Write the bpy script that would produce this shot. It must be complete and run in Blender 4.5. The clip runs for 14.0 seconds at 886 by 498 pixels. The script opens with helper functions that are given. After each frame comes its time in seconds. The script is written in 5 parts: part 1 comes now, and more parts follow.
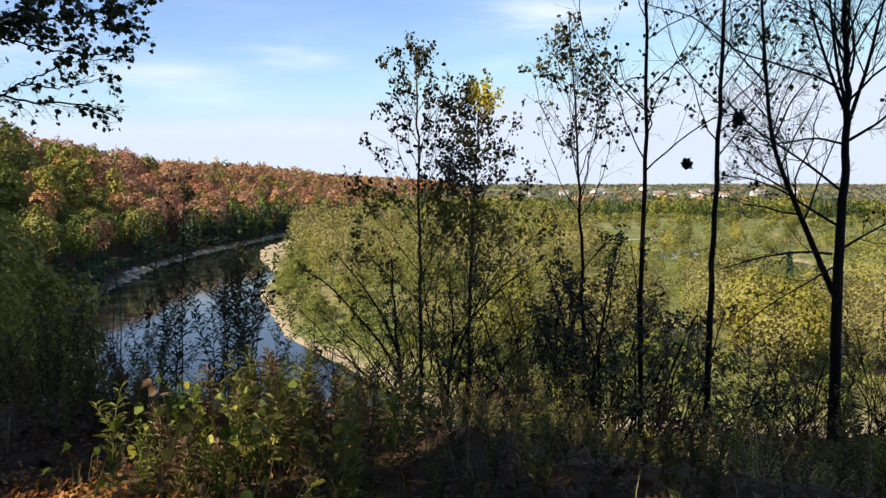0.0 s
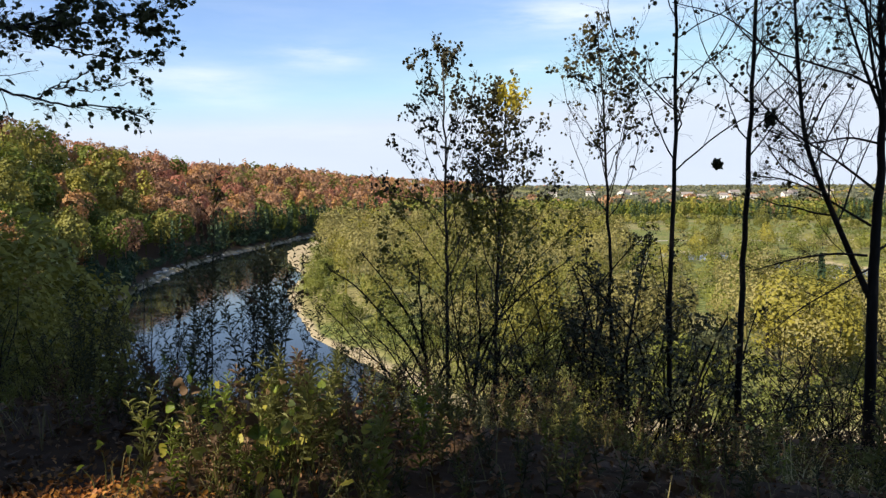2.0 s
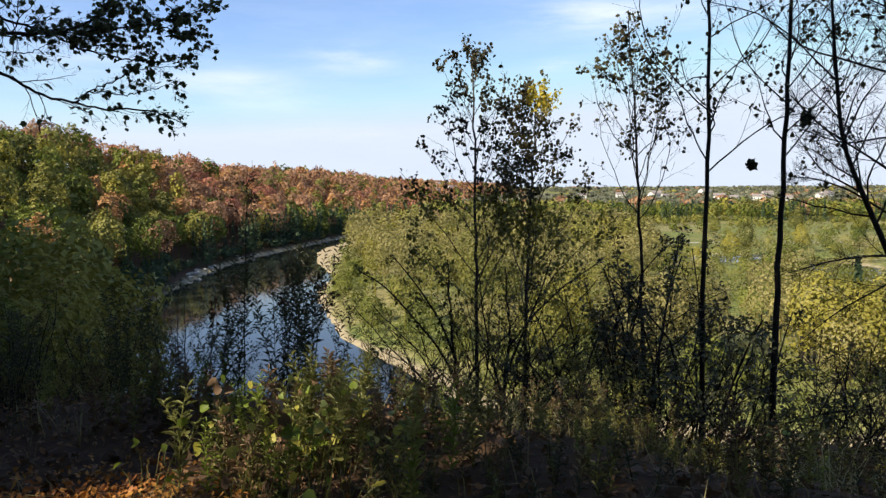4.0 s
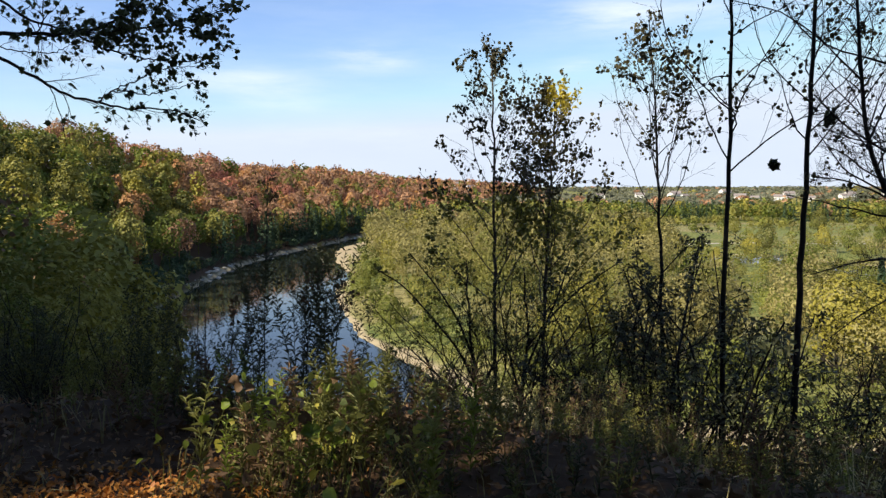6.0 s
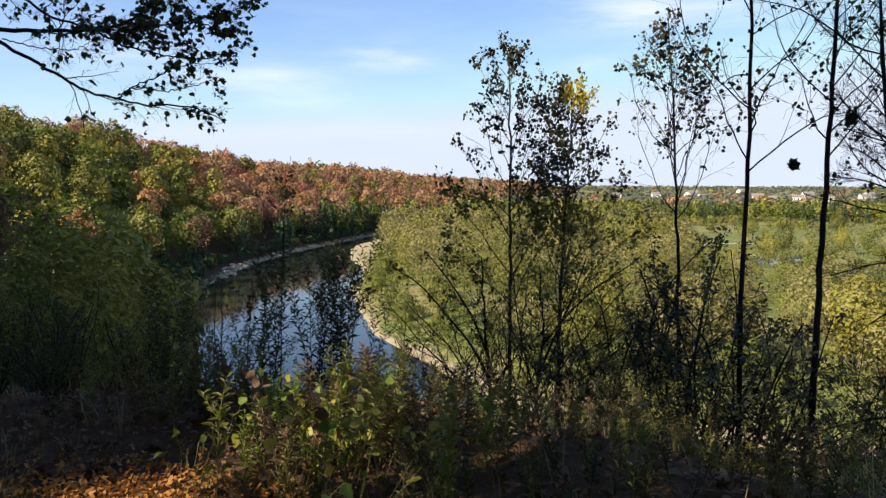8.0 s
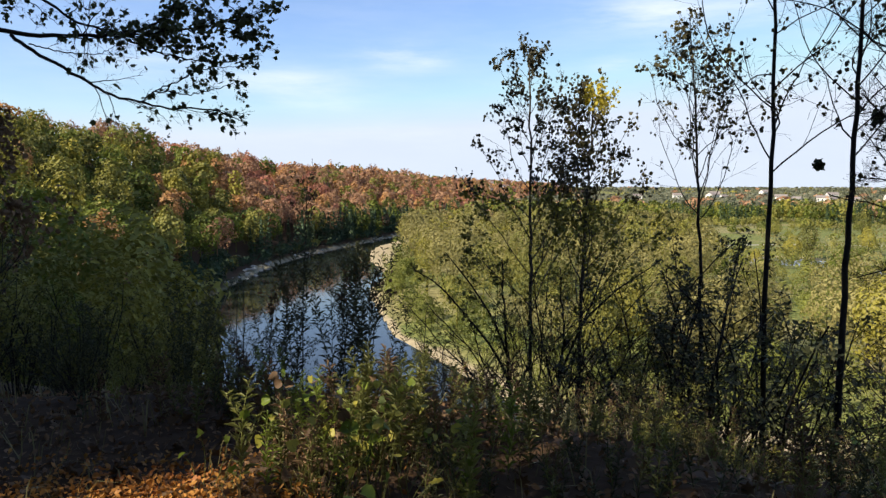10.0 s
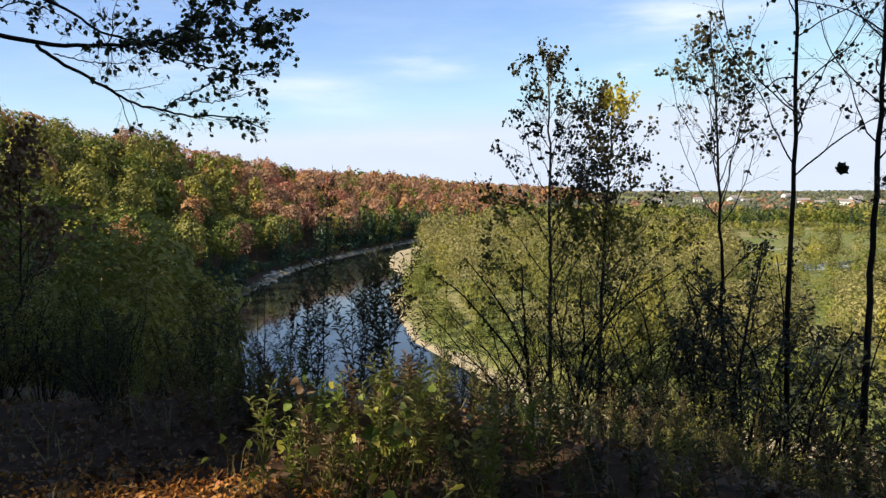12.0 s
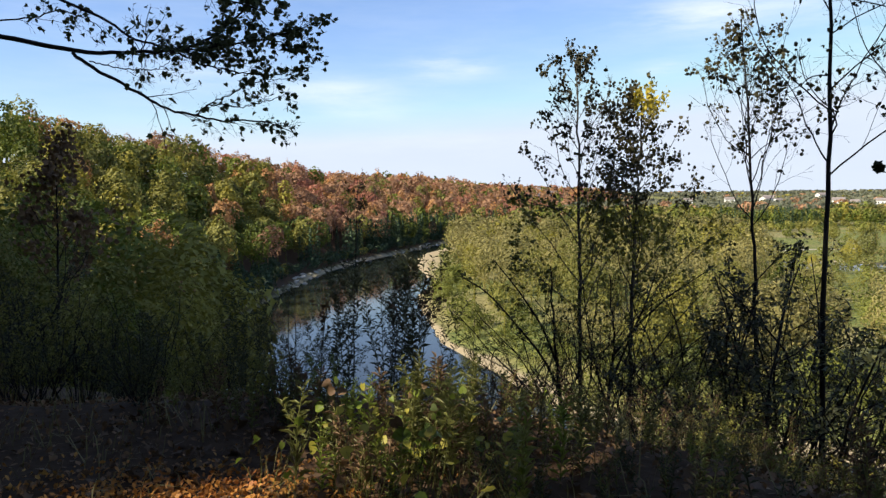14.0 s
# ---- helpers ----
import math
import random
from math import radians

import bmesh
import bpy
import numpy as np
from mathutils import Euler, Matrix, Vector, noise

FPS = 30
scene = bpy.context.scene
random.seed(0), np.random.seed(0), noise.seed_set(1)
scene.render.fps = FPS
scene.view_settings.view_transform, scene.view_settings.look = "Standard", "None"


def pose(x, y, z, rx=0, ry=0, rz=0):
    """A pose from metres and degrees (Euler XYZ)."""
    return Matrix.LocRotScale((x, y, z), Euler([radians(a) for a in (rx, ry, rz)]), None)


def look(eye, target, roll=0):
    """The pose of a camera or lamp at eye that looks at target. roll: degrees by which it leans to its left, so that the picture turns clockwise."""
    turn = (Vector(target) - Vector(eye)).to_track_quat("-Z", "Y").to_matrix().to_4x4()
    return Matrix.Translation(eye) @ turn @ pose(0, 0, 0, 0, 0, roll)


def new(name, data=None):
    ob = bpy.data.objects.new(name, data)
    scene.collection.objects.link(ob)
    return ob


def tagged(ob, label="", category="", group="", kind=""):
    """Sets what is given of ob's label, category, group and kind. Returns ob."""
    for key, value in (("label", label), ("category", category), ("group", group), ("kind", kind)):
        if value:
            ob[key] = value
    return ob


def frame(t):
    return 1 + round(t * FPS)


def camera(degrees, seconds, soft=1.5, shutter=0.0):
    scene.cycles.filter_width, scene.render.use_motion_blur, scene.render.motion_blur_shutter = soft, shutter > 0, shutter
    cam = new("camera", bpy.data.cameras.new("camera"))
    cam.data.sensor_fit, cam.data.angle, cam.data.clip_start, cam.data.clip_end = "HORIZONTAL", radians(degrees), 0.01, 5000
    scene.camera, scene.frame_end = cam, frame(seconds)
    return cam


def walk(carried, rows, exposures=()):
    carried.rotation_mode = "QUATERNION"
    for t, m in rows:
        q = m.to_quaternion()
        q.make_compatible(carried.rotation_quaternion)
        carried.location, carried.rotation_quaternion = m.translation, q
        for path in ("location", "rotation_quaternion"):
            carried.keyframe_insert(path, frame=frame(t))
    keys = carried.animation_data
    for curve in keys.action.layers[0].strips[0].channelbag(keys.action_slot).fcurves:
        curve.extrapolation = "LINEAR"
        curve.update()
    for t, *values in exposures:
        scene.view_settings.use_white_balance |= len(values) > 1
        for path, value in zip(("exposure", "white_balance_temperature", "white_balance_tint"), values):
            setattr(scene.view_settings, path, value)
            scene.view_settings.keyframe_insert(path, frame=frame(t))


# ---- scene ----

# ================= camera and its walk =================
cam = camera(61.0, 14.0, soft=1.4)
EYE = 1.6
ROWS = [
    (0.0, 0.000, 0.000, 0.000, 0.00, -4.83, 0.00),
    (0.5, -0.003, 0.000, 0.000, 0.47, -4.81, 0.00),
    (1.0, -0.007, 0.004, -0.001, 0.97, -4.81, -0.01),
    (1.5, -0.012, 0.009, -0.003, 1.47, -4.75, 0.03),
    (2.0, -0.016, 0.013, -0.004, 1.97, -4.73, 0.08),
    (2.5, -0.021, 0.017, -0.006, 2.54, -4.77, 0.12),
    (3.0, -0.025, 0.019, -0.006, 3.15, -4.72, 0.18),
    (5.5, -0.043, 0.020, -0.007, 5.22, -4.54, 0.06),
    (6.0, -0.046, 0.020, -0.008, 5.52, -4.63, 0.03),
    (6.5, -0.049, 0.020, -0.009, 5.73, -4.69, -0.04),
    (7.0, -0.052, 0.020, -0.009, 5.91, -4.76, -0.20),
    (7.5, -0.056, 0.021, -0.011, 6.24, -4.77, -0.29),
    (8.0, -0.059, 0.021, -0.011, 6.69, -4.78, -0.31),
    (10.5, -0.073, 0.020, -0.011, 8.48, -4.62, -0.13),
    (11.0, -0.075, 0.019, -0.010, 8.81, -4.56, -0.09),
    (11.5, -0.076, 0.016, -0.008, 9.22, -4.41, 0.05),
    (12.0, -0.077, 0.012, -0.006, 9.59, -4.26, 0.13),
    (12.5, -0.079, 0.008, -0.005, 10.04, -4.18, 0.25),
    (13.0, -0.081, 0.003, -0.004, 10.52, -4.11, 0.36),
    (13.5, -0.083, 0.000, -0.003, 11.11, -4.05, 0.45),
    (14.0, -0.084, -0.004, -0.002, 11.71, -4.11, 0.52),
]
walk(cam, [(t, pose(x, y, EYE + z, 90 + pitch, roll, yaw)) for t, x, y, z, yaw, pitch, roll in ROWS])

# ================= sky, sun, exposure =================
SUN_AZ, SUN_EL = radians(-128), radians(35)      # azimuth from +y towards +x: from the left and a little behind
scene.view_settings.exposure = 0.85
sky_world = bpy.data.worlds.new("sky")
scene.world = sky_world
sky_world.use_nodes = True
wn, wl = sky_world.node_tree.nodes, sky_world.node_tree.links
wn.clear()
sky_tex = wn.new("ShaderNodeTexSky")
sky_tex.sky_type, sky_tex.sun_disc = "NISHITA", False
sky_tex.sun_elevation, sky_tex.sun_rotation = SUN_EL, SUN_AZ
sky_tex.air_density, sky_tex.dust_density, sky_tex.ozone_density = 1.0, 0.15, 2.5
wc = wn.new("ShaderNodeTexCoord")

def wmath(op, a, b=0.0, c=0.0):
    q = wn.new("ShaderNodeMath"); q.operation = op
    for k, v in enumerate((a, b, c)):
        if isinstance(v, (int, float)):
            q.inputs[k].default_value = v
        else:
            wl.new(v, q.inputs[k])
    return q.outputs[0]


wsep = wn.new("ShaderNodeSeparateXYZ")
wl.new(wc.outputs["Generated"], wsep.inputs[0])
w_az = wmath("ARCTAN2", wsep.outputs["X"], wsep.outputs["Y"])
w_el = wmath("ARCSINE", wsep.outputs["Z"])
wxy = wn.new("ShaderNodeCombineXYZ")
wl.new(wmath("MULTIPLY", w_az, 3.0), wxy.inputs["X"])
wl.new(wmath("MULTIPLY", w_el, 16.0), wxy.inputs["Y"])
wnz = wn.new("ShaderNodeTexNoise")
wnz.inputs["Scale"].default_value, wnz.inputs["Detail"].default_value, wnz.inputs["Roughness"].default_value = 1.6, 7, 0.62
wl.new(wxy.outputs[0], wnz.inputs["Vector"])
# thin cloud wisps: azimuth, elevation, half-width and half-height in degrees, strength
CLOUDS = [(-11.2, 9.5, 3.0, 0.85, 0.75), (-20.2, 7.7, 5.0, 0.9, 0.55), (-17.5, 6.3, 3.5, 0.7, 0.3), (6.8, 12.3, 4.5, 1.3, 0.6), (4.6, 8.9, 1.6, 0.6, 0.45), (17.0, 14.0, 9.0, 3.0, 0.45),
          (-30.5, 9.0, 5.0, 1.6, 0.4), (-12.0, 3.9, 9.0, 0.8, 0.25), (-60.0, 15.0, 20.0, 3.0, 0.4), (70.0, 20.0, 24.0, 4.0, 0.4), (140.0, 14.0, 25.0, 4.0, 0.4)]
w_sum = None
for c_az, c_el, c_w, c_h, c_s in CLOUDS:
    u = wmath("MULTIPLY", wmath("SUBTRACT", w_az, radians(c_az)), 1 / radians(c_w))
    v = wmath("MULTIPLY", wmath("SUBTRACT", w_el, radians(c_el)), 1 / radians(c_h))
    q = wmath("ADD", wmath("MULTIPLY", u, u), wmath("MULTIPLY", v, v))
    blob = wmath("MULTIPLY", wmath("POWER", 2.718, wmath("MULTIPLY", q, -1.0)), c_s)
    w_sum = blob if w_sum is None else wmath("ADD", w_sum, blob)
w_noise = wn.new("ShaderNodeMapRange")
w_noise.inputs["From Min"].default_value, w_noise.inputs["From Max"].default_value = 0.3, 0.65
wl.new(wnz.outputs["Fac"], w_noise.inputs["Value"])
w_thin = wmath("MULTIPLY", wmath("SUBTRACT", wnz.outputs["Fac"], 0.4), 0.35)
w_fac = wmath("MINIMUM", wmath("ADD", wmath("MULTIPLY", w_sum, w_noise.outputs["Result"]), wmath("MAXIMUM", w_thin, 0.0)), 0.85)
wmix = wn.new("ShaderNodeMix")
wmix.data_type = "RGBA"
wmix.inputs["B"].default_value = (6.0, 6.4, 6.9, 1)
wtint = wn.new("ShaderNodeMix")
wtint.data_type, wtint.blend_type = "RGBA", "MULTIPLY"
wtint.inputs["Factor"].default_value = 1.0
wtint.inputs["B"].default_value = (0.97, 0.98, 1.13, 1)
wcap = wn.new("ShaderNodeVectorMath"); wcap.operation = "MINIMUM"
wcap.inputs[1].default_value = (4.42, 4.97, 5.9)
wbg = wn.new("ShaderNodeBackground")
wbg.inputs["Strength"].default_value = 0.096
wout = wn.new("ShaderNodeOutputWorld")
wl.new(w_fac, wmix.inputs["Factor"])
wl.new(sky_tex.outputs["Color"], wtint.inputs["A"])
wl.new(wtint.outputs["Result"], wcap.inputs[0])
wl.new(wcap.outputs[0], wmix.inputs["A"])
wl.new(wmix.outputs["Result"], wbg.inputs["Color"])
wl.new(wbg.outputs["Background"], wout.inputs["Surface"])

sun = new("sun", bpy.data.lights.new("sun", "SUN"))
sun.data.energy, sun.data.angle, sun.data.color = 5.0, radians(0.5), (1.0, 0.90, 0.72)
to_sun = Vector((math.sin(SUN_AZ) * math.cos(SUN_EL), math.cos(SUN_AZ) * math.cos(SUN_EL), math.sin(SUN_EL)))
sun.matrix_world = look(to_sun * 50, (0, 0, 0))


# ================= materials =================
def material(name):
    m = bpy.data.materials.new(name)
    m.use_nodes = True
    m.node_tree.nodes.clear()
    n, l = m.node_tree.nodes, m.node_tree.links
    out = n.new("ShaderNodeOutputMaterial")
    return m, n, l, out


def leaf_mat(name, low, high, translucent=0.3, rough=0.6, scale=0.35):
    """Foliage: colour runs from low to high per tree, per leaf and over patches."""
    m, n, l, out = material(name)
    geo, info = n.new("ShaderNodeNewGeometry"), n.new("ShaderNodeObjectInfo")
    tc = n.new("ShaderNodeTexCoord")
    nz = n.new("ShaderNodeTexNoise")
    nz.inputs["Scale"].default_value, nz.inputs["Detail"].default_value = scale, 3
    l.new(tc.outputs["Object"], nz.inputs["Vector"])
    a = n.new("ShaderNodeMath"); a.operation = "MULTIPLY_ADD"
    l.new(geo.outputs["Random Per Island"], a.inputs[0]); a.inputs[1].default_value = 0.2
    tint = n.new("ShaderNodeAttribute"); tint.attribute_name = "tint"
    both = n.new("ShaderNodeMath"); both.operation = "ADD"
    l.new(info.outputs["Random"], both.inputs[0]); l.new(tint.outputs["Fac"], both.inputs[1])
    wrap = n.new("ShaderNodeMath"); wrap.operation = "FRACT"
    l.new(both.outputs[0], wrap.inputs[0])
    b = n.new("ShaderNodeMath"); b.operation = "MULTIPLY_ADD"
    l.new(wrap.outputs[0], b.inputs[0]); b.inputs[1].default_value = 0.65
    l.new(nz.outputs["Fac"], b.inputs[2])
    l.new(b.outputs[0], a.inputs[2])
    r = n.new("ShaderNodeMapRange")
    r.inputs["From Min"].default_value, r.inputs["From Max"].default_value = 0.4, 1.3
    l.new(a.outputs[0], r.inputs["Value"])
    mix = n.new("ShaderNodeMix"); mix.data_type = "RGBA"
    mix.inputs["A"].default_value, mix.inputs["B"].default_value = (*low, 1), (*high, 1)
    l.new(r.outputs["Result"], mix.inputs["Factor"])
    p = n.new("ShaderNodeBsdfPrincipled")
    p.inputs["Roughness"].default_value = rough
    p.inputs["Specular IOR Level"].default_value = 0.3
    l.new(mix.outputs["Result"], p.inputs["Base Color"])
    tr = n.new("ShaderNodeBsdfTranslucent")
    l.new(mix.outputs["Result"], tr.inputs["Color"])
    ms = n.new("ShaderNodeMixShader"); ms.inputs["Fac"].default_value = translucent
    l.new(p.outputs[0], ms.inputs[1]); l.new(tr.outputs[0], ms.inputs[2])
    l.new(ms.outputs[0], out.inputs["Surface"])
    return m


def solid_mat(name, stops, scale=4.0, rough=0.85, bump=0.4, detail=6, stretch=(1, 1, 1), spec=0.3, dist=0.02):
    """Two-scale noise through a colour ramp, with bump."""
    m, n, l, out = material(name)
    tc, mp = n.new("ShaderNodeTexCoord"), n.new("ShaderNodeMapping")
    mp.inputs["Scale"].default_value = stretch
    l.new(tc.outputs["Object"], mp.inputs["Vector"])
    n1, n2 = n.new("ShaderNodeTexNoise"), n.new("ShaderNodeTexNoise")
    n1.inputs["Scale"].default_value, n1.inputs["Detail"].default_value = scale, detail
    n2.inputs["Scale"].default_value, n2.inputs["Detail"].default_value = scale * 0.13, 3
    l.new(mp.outputs[0], n1.inputs["Vector"]); l.new(mp.outputs[0], n2.inputs["Vector"])
    ad = n.new("ShaderNodeMath"); ad.operation = "ADD"
    l.new(n1.outputs["Fac"], ad.inputs[0]); l.new(n2.outputs["Fac"], ad.inputs[1])
    mr = n.new("ShaderNodeMapRange")
    mr.inputs["From Min"].default_value, mr.inputs["From Max"].default_value = 0.6, 1.4
    l.new(ad.outputs[0], mr.inputs["Value"])
    cr = n.new("ShaderNodeValToRGB")
    while len(cr.color_ramp.elements) < len(stops):
        cr.color_ramp.elements.new(0.5)
    for e, (pos, c) in zip(cr.color_ramp.elements, stops):
        e.position, e.color = pos, (*c, 1)
    l.new(mr.outputs["Result"], cr.inputs["Fac"])
    p = n.new("ShaderNodeBsdfPrincipled")
    p.inputs["Roughness"].default_value, p.inputs["Specular IOR Level"].default_value = rough, spec
    l.new(cr.outputs["Color"], p.inputs["Base Color"])
    bp = n.new("ShaderNodeBump")
    bp.inputs["Strength"].default_value, bp.inputs["Distance"].default_value = bump, dist
    l.new(n1.outputs["Fac"], bp.inputs["Height"]); l.new(bp.outputs[0], p.inputs["Normal"])
    l.new(p.outputs[0], out.inputs["Surface"])
    return m


M = {
    "green": leaf_mat("green_foliage", (0.045, 0.066, 0.010), (0.175, 0.20, 0.028)),
    "olive": leaf_mat("olive_foliage", (0.075, 0.08, 0.018), (0.28, 0.26, 0.055)),
    "yellow": leaf_mat("yellow_green_foliage", (0.12, 0.115, 0.02), (0.36, 0.31, 0.05)),
    "orange": leaf_mat("orange_foliage", (0.27, 0.125, 0.045), (0.55, 0.30, 0.115)),
    "rust": leaf_mat("rust_foliage", (0.19, 0.098, 0.056), (0.48, 0.275, 0.15)),
    "red": leaf_mat("red_foliage", (0.23, 0.085, 0.058), (0.50, 0.215, 0.13)),
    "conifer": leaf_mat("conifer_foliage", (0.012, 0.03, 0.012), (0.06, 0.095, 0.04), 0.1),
    "willow": leaf_mat("willow_foliage", (0.125, 0.112, 0.038), (0.335, 0.29, 0.10)),
    "bush": leaf_mat("fresh_green_foliage", (0.06, 0.078, 0.014), (0.225, 0.235, 0.045)),
    # greyed and flattened: distance haze is put into this leaf colour
    "horizon": leaf_mat("hazed_far_foliage", (0.085, 0.095, 0.06), (0.20, 0.20, 0.13)),
    # near-black so that the leaves read as silhouettes against the sky
    "poplar": leaf_mat("silhouette_poplar_leaf", (0.016, 0.017, 0.008), (0.085, 0.07, 0.02), 0.2, 0.6, 0.7),
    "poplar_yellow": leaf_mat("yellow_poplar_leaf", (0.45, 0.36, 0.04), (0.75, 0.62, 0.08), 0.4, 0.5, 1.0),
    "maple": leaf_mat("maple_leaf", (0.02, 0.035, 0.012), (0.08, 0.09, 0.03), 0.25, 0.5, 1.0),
    "herb": leaf_mat("herb_leaf", (0.08, 0.085, 0.025), (0.26, 0.26, 0.07), 0.35, 0.5, 2.0),
    # herb leaf again with shade put into its colour
    "herb_shaded": leaf_mat("shaded_herb_leaf", (0.03, 0.034, 0.016), (0.09, 0.095, 0.04), 0.25, 0.5, 2.0),
    "gold": leaf_mat("yellow_vine_leaf", (0.26, 0.24, 0.035), (0.50, 0.44, 0.08), 0.5, 0.5, 2.0),
    "lime": leaf_mat("lime_leaf", (0.10, 0.14, 0.02), (0.24, 0.30, 0.04), 0.4, 0.5, 2.0),
    "brown": leaf_mat("dry_brown_leaf", (0.07, 0.04, 0.022), (0.20, 0.125, 0.065), 0.2, 0.7, 2.0),
    "litter": leaf_mat("fallen_leaf", (0.06, 0.03, 0.015), (0.34, 0.19, 0.085), 0.15, 0.7, 2.0),
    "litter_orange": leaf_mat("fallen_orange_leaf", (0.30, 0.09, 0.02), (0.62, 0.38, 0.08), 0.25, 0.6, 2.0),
    "grass": leaf_mat("grass_blade", (0.06, 0.05, 0.022), (0.27, 0.23, 0.09), 0.3, 0.6, 2.0),
    "straw": leaf_mat("straw_blade", (0.20, 0.16, 0.06), (0.58, 0.50, 0.24), 0.3, 0.6, 2.0),
    "bark": solid_mat("grey_bark", [(0.0, (0.022, 0.018, 0.014)), (0.6, (0.075, 0.062, 0.048)), (1.0, (0.17, 0.15, 0.115))], 22, 0.9, 0.7, 6, (1, 1, 0.25)),
    # the same bark with shade put into the colour, nearly black
    "bark_shaded": solid_mat("shaded_bark", [(0.0, (0.008, 0.0065, 0.005)), (0.7, (0.020, 0.017, 0.014)), (1.0, (0.045, 0.038, 0.031))], 22, 0.9, 0.7, 6, (1, 1, 0.25)),
    "house": solid_mat("pale_siding", [(0.0, (0.55, 0.53, 0.5)), (1.0, (0.8, 0.78, 0.75))], 0.6, 0.7, 0.1),
    "roof": solid_mat("grey_shingles", [(0.0, (0.16, 0.13, 0.12)), (1.0, (0.32, 0.28, 0.26))], 0.9, 0.9, 0.2),
    "dark_glass": solid_mat("window_glass", [(0.0, (0.02, 0.025, 0.03)), (1.0, (0.05, 0.06, 0.07))], 0.5, 0.15, 0.0),
    "stone": solid_mat("pale_river_stone", [(0.0, (0.28, 0.26, 0.21)), (1.0, (0.5, 0.47, 0.40))], 1.5, 0.9, 0.5),
}


# ================= mesh helpers =================
def mesh_of(name, verts, faces, mat, smooth=False):
    me = bpy.data.meshes.new(name)
    if isinstance(faces, np.ndarray):
        n, k = faces.shape
        me.vertices.add(len(verts)); me.loops.add(n * k); me.polygons.add(n)
        me.vertices.foreach_set("co", np.ascontiguousarray(verts, np.float32).ravel())
        me.loops.foreach_set("vertex_index", np.ascontiguousarray(faces, np.int32).ravel())
        me.polygons.foreach_set("loop_start", np.arange(0, n * k, k, dtype=np.int32))
        me.update(calc_edges=True)
    else:
        me.from_pydata(np.asarray(verts, float).tolist(), [], [tuple(f) for f in faces])
    me.materials.append(mat)
    if smooth:
        me.polygons.foreach_set("use_smooth", np.ones(len(me.polygons), bool))
    me.update()
    return me


def part(name, me, parent, label="", kind=""):
    ob = new(name, me)
    ob.parent = parent
    if kind or name in ("leaves", "crown", "twig"):
        ob["kind"] = "stuff"
    if label:
        ob["label"] = label
    return ob


class Bag:
    """Collects vertices and faces of many small pieces of one mesh."""
    def __init__(self):
        self.v, self.f, self.n = [], [], 0

    def add(self, v, f):
        v = np.asarray(v, float)
        self.v.append(v)
        self.f += [tuple(i + self.n for i in q) for q in f]
        self.n += len(v)

    def mesh(self, name, mat, smooth=False):
        return mesh_of(name, np.concatenate(self.v) if self.v else np.zeros((0, 3)), self.f, mat, smooth)


def unit(a):
    return a / np.maximum(np.linalg.norm(a, axis=-1, keepdims=True), 1e-9)


def tube(bag, pts, radii, sides=5):
    """A tapered limb along pts, closed by a point at its end."""
    pts, radii = np.asarray(pts, float), np.asarray(radii, float)
    tan = unit(np.gradient(pts, axis=0))
    ref = np.array([0.3, 0.95, 0.1]) if abs(tan[0][2]) > 0.8 else np.array([0, 0, 1.0])
    a = unit(np.cross(tan, ref)); b = np.cross(tan, a)
    ang = np.linspace(0, 2 * np.pi, sides, endpoint=False)
    ring = pts[:, None] + radii[:, None, None] * (np.cos(ang)[None, :, None] * a[:, None] + np.sin(ang)[None, :, None] * b[:, None])
    v = np.concatenate([ring.reshape(-1, 3), [pts[-1] + tan[-1] * radii[-1] * 2]])
    f = []
    k = len(pts)
    for i in range(k - 1):
        for j in range(sides):
            j2 = (j + 1) % sides
            f.append((i * sides + j, i * sides + j2, (i + 1) * sides + j2, (i + 1) * sides + j))
    for j in range(sides):
        f.append(((k - 1) * sides + j, (k - 1) * sides + (j + 1) % sides, k * sides))
    bag.add(v, f)


def leaf_cloud(rng, centres, size, normals, aspect=0.6, spread=0.8, droop=0.0, fold=0.18):
    """Folded leaf blades: verts and faces. Blades face roughly along normals."""
    n = len(centres)
    size = np.broadcast_to(size, (n,)) * rng.uniform(0.6, 1.35, n)
    nor = unit(normals + spread * rng.normal(0, 1, (n, 3)))
    d = rng.normal(0, 1, (n, 3)); d[:, 2] -= droop
    d = unit(d - nor * np.sum(d * nor, 1, keepdims=True))
    s = np.cross(nor, d)
    L, W = size[:, None] * 0.5, size[:, None] * 0.5 * aspect
    h = nor * size[:, None] * fold
    v = np.stack([centres - d * L, centres + s * W + d * L * 0.1 + h, centres + d * L, centres - s * W + d * L * 0.1 + h], 1).reshape(-1, 3)
    i = np.arange(n)[:, None] * 4
    f = np.concatenate([i + [0, 1, 2], i + [0, 2, 3]])
    return v, f


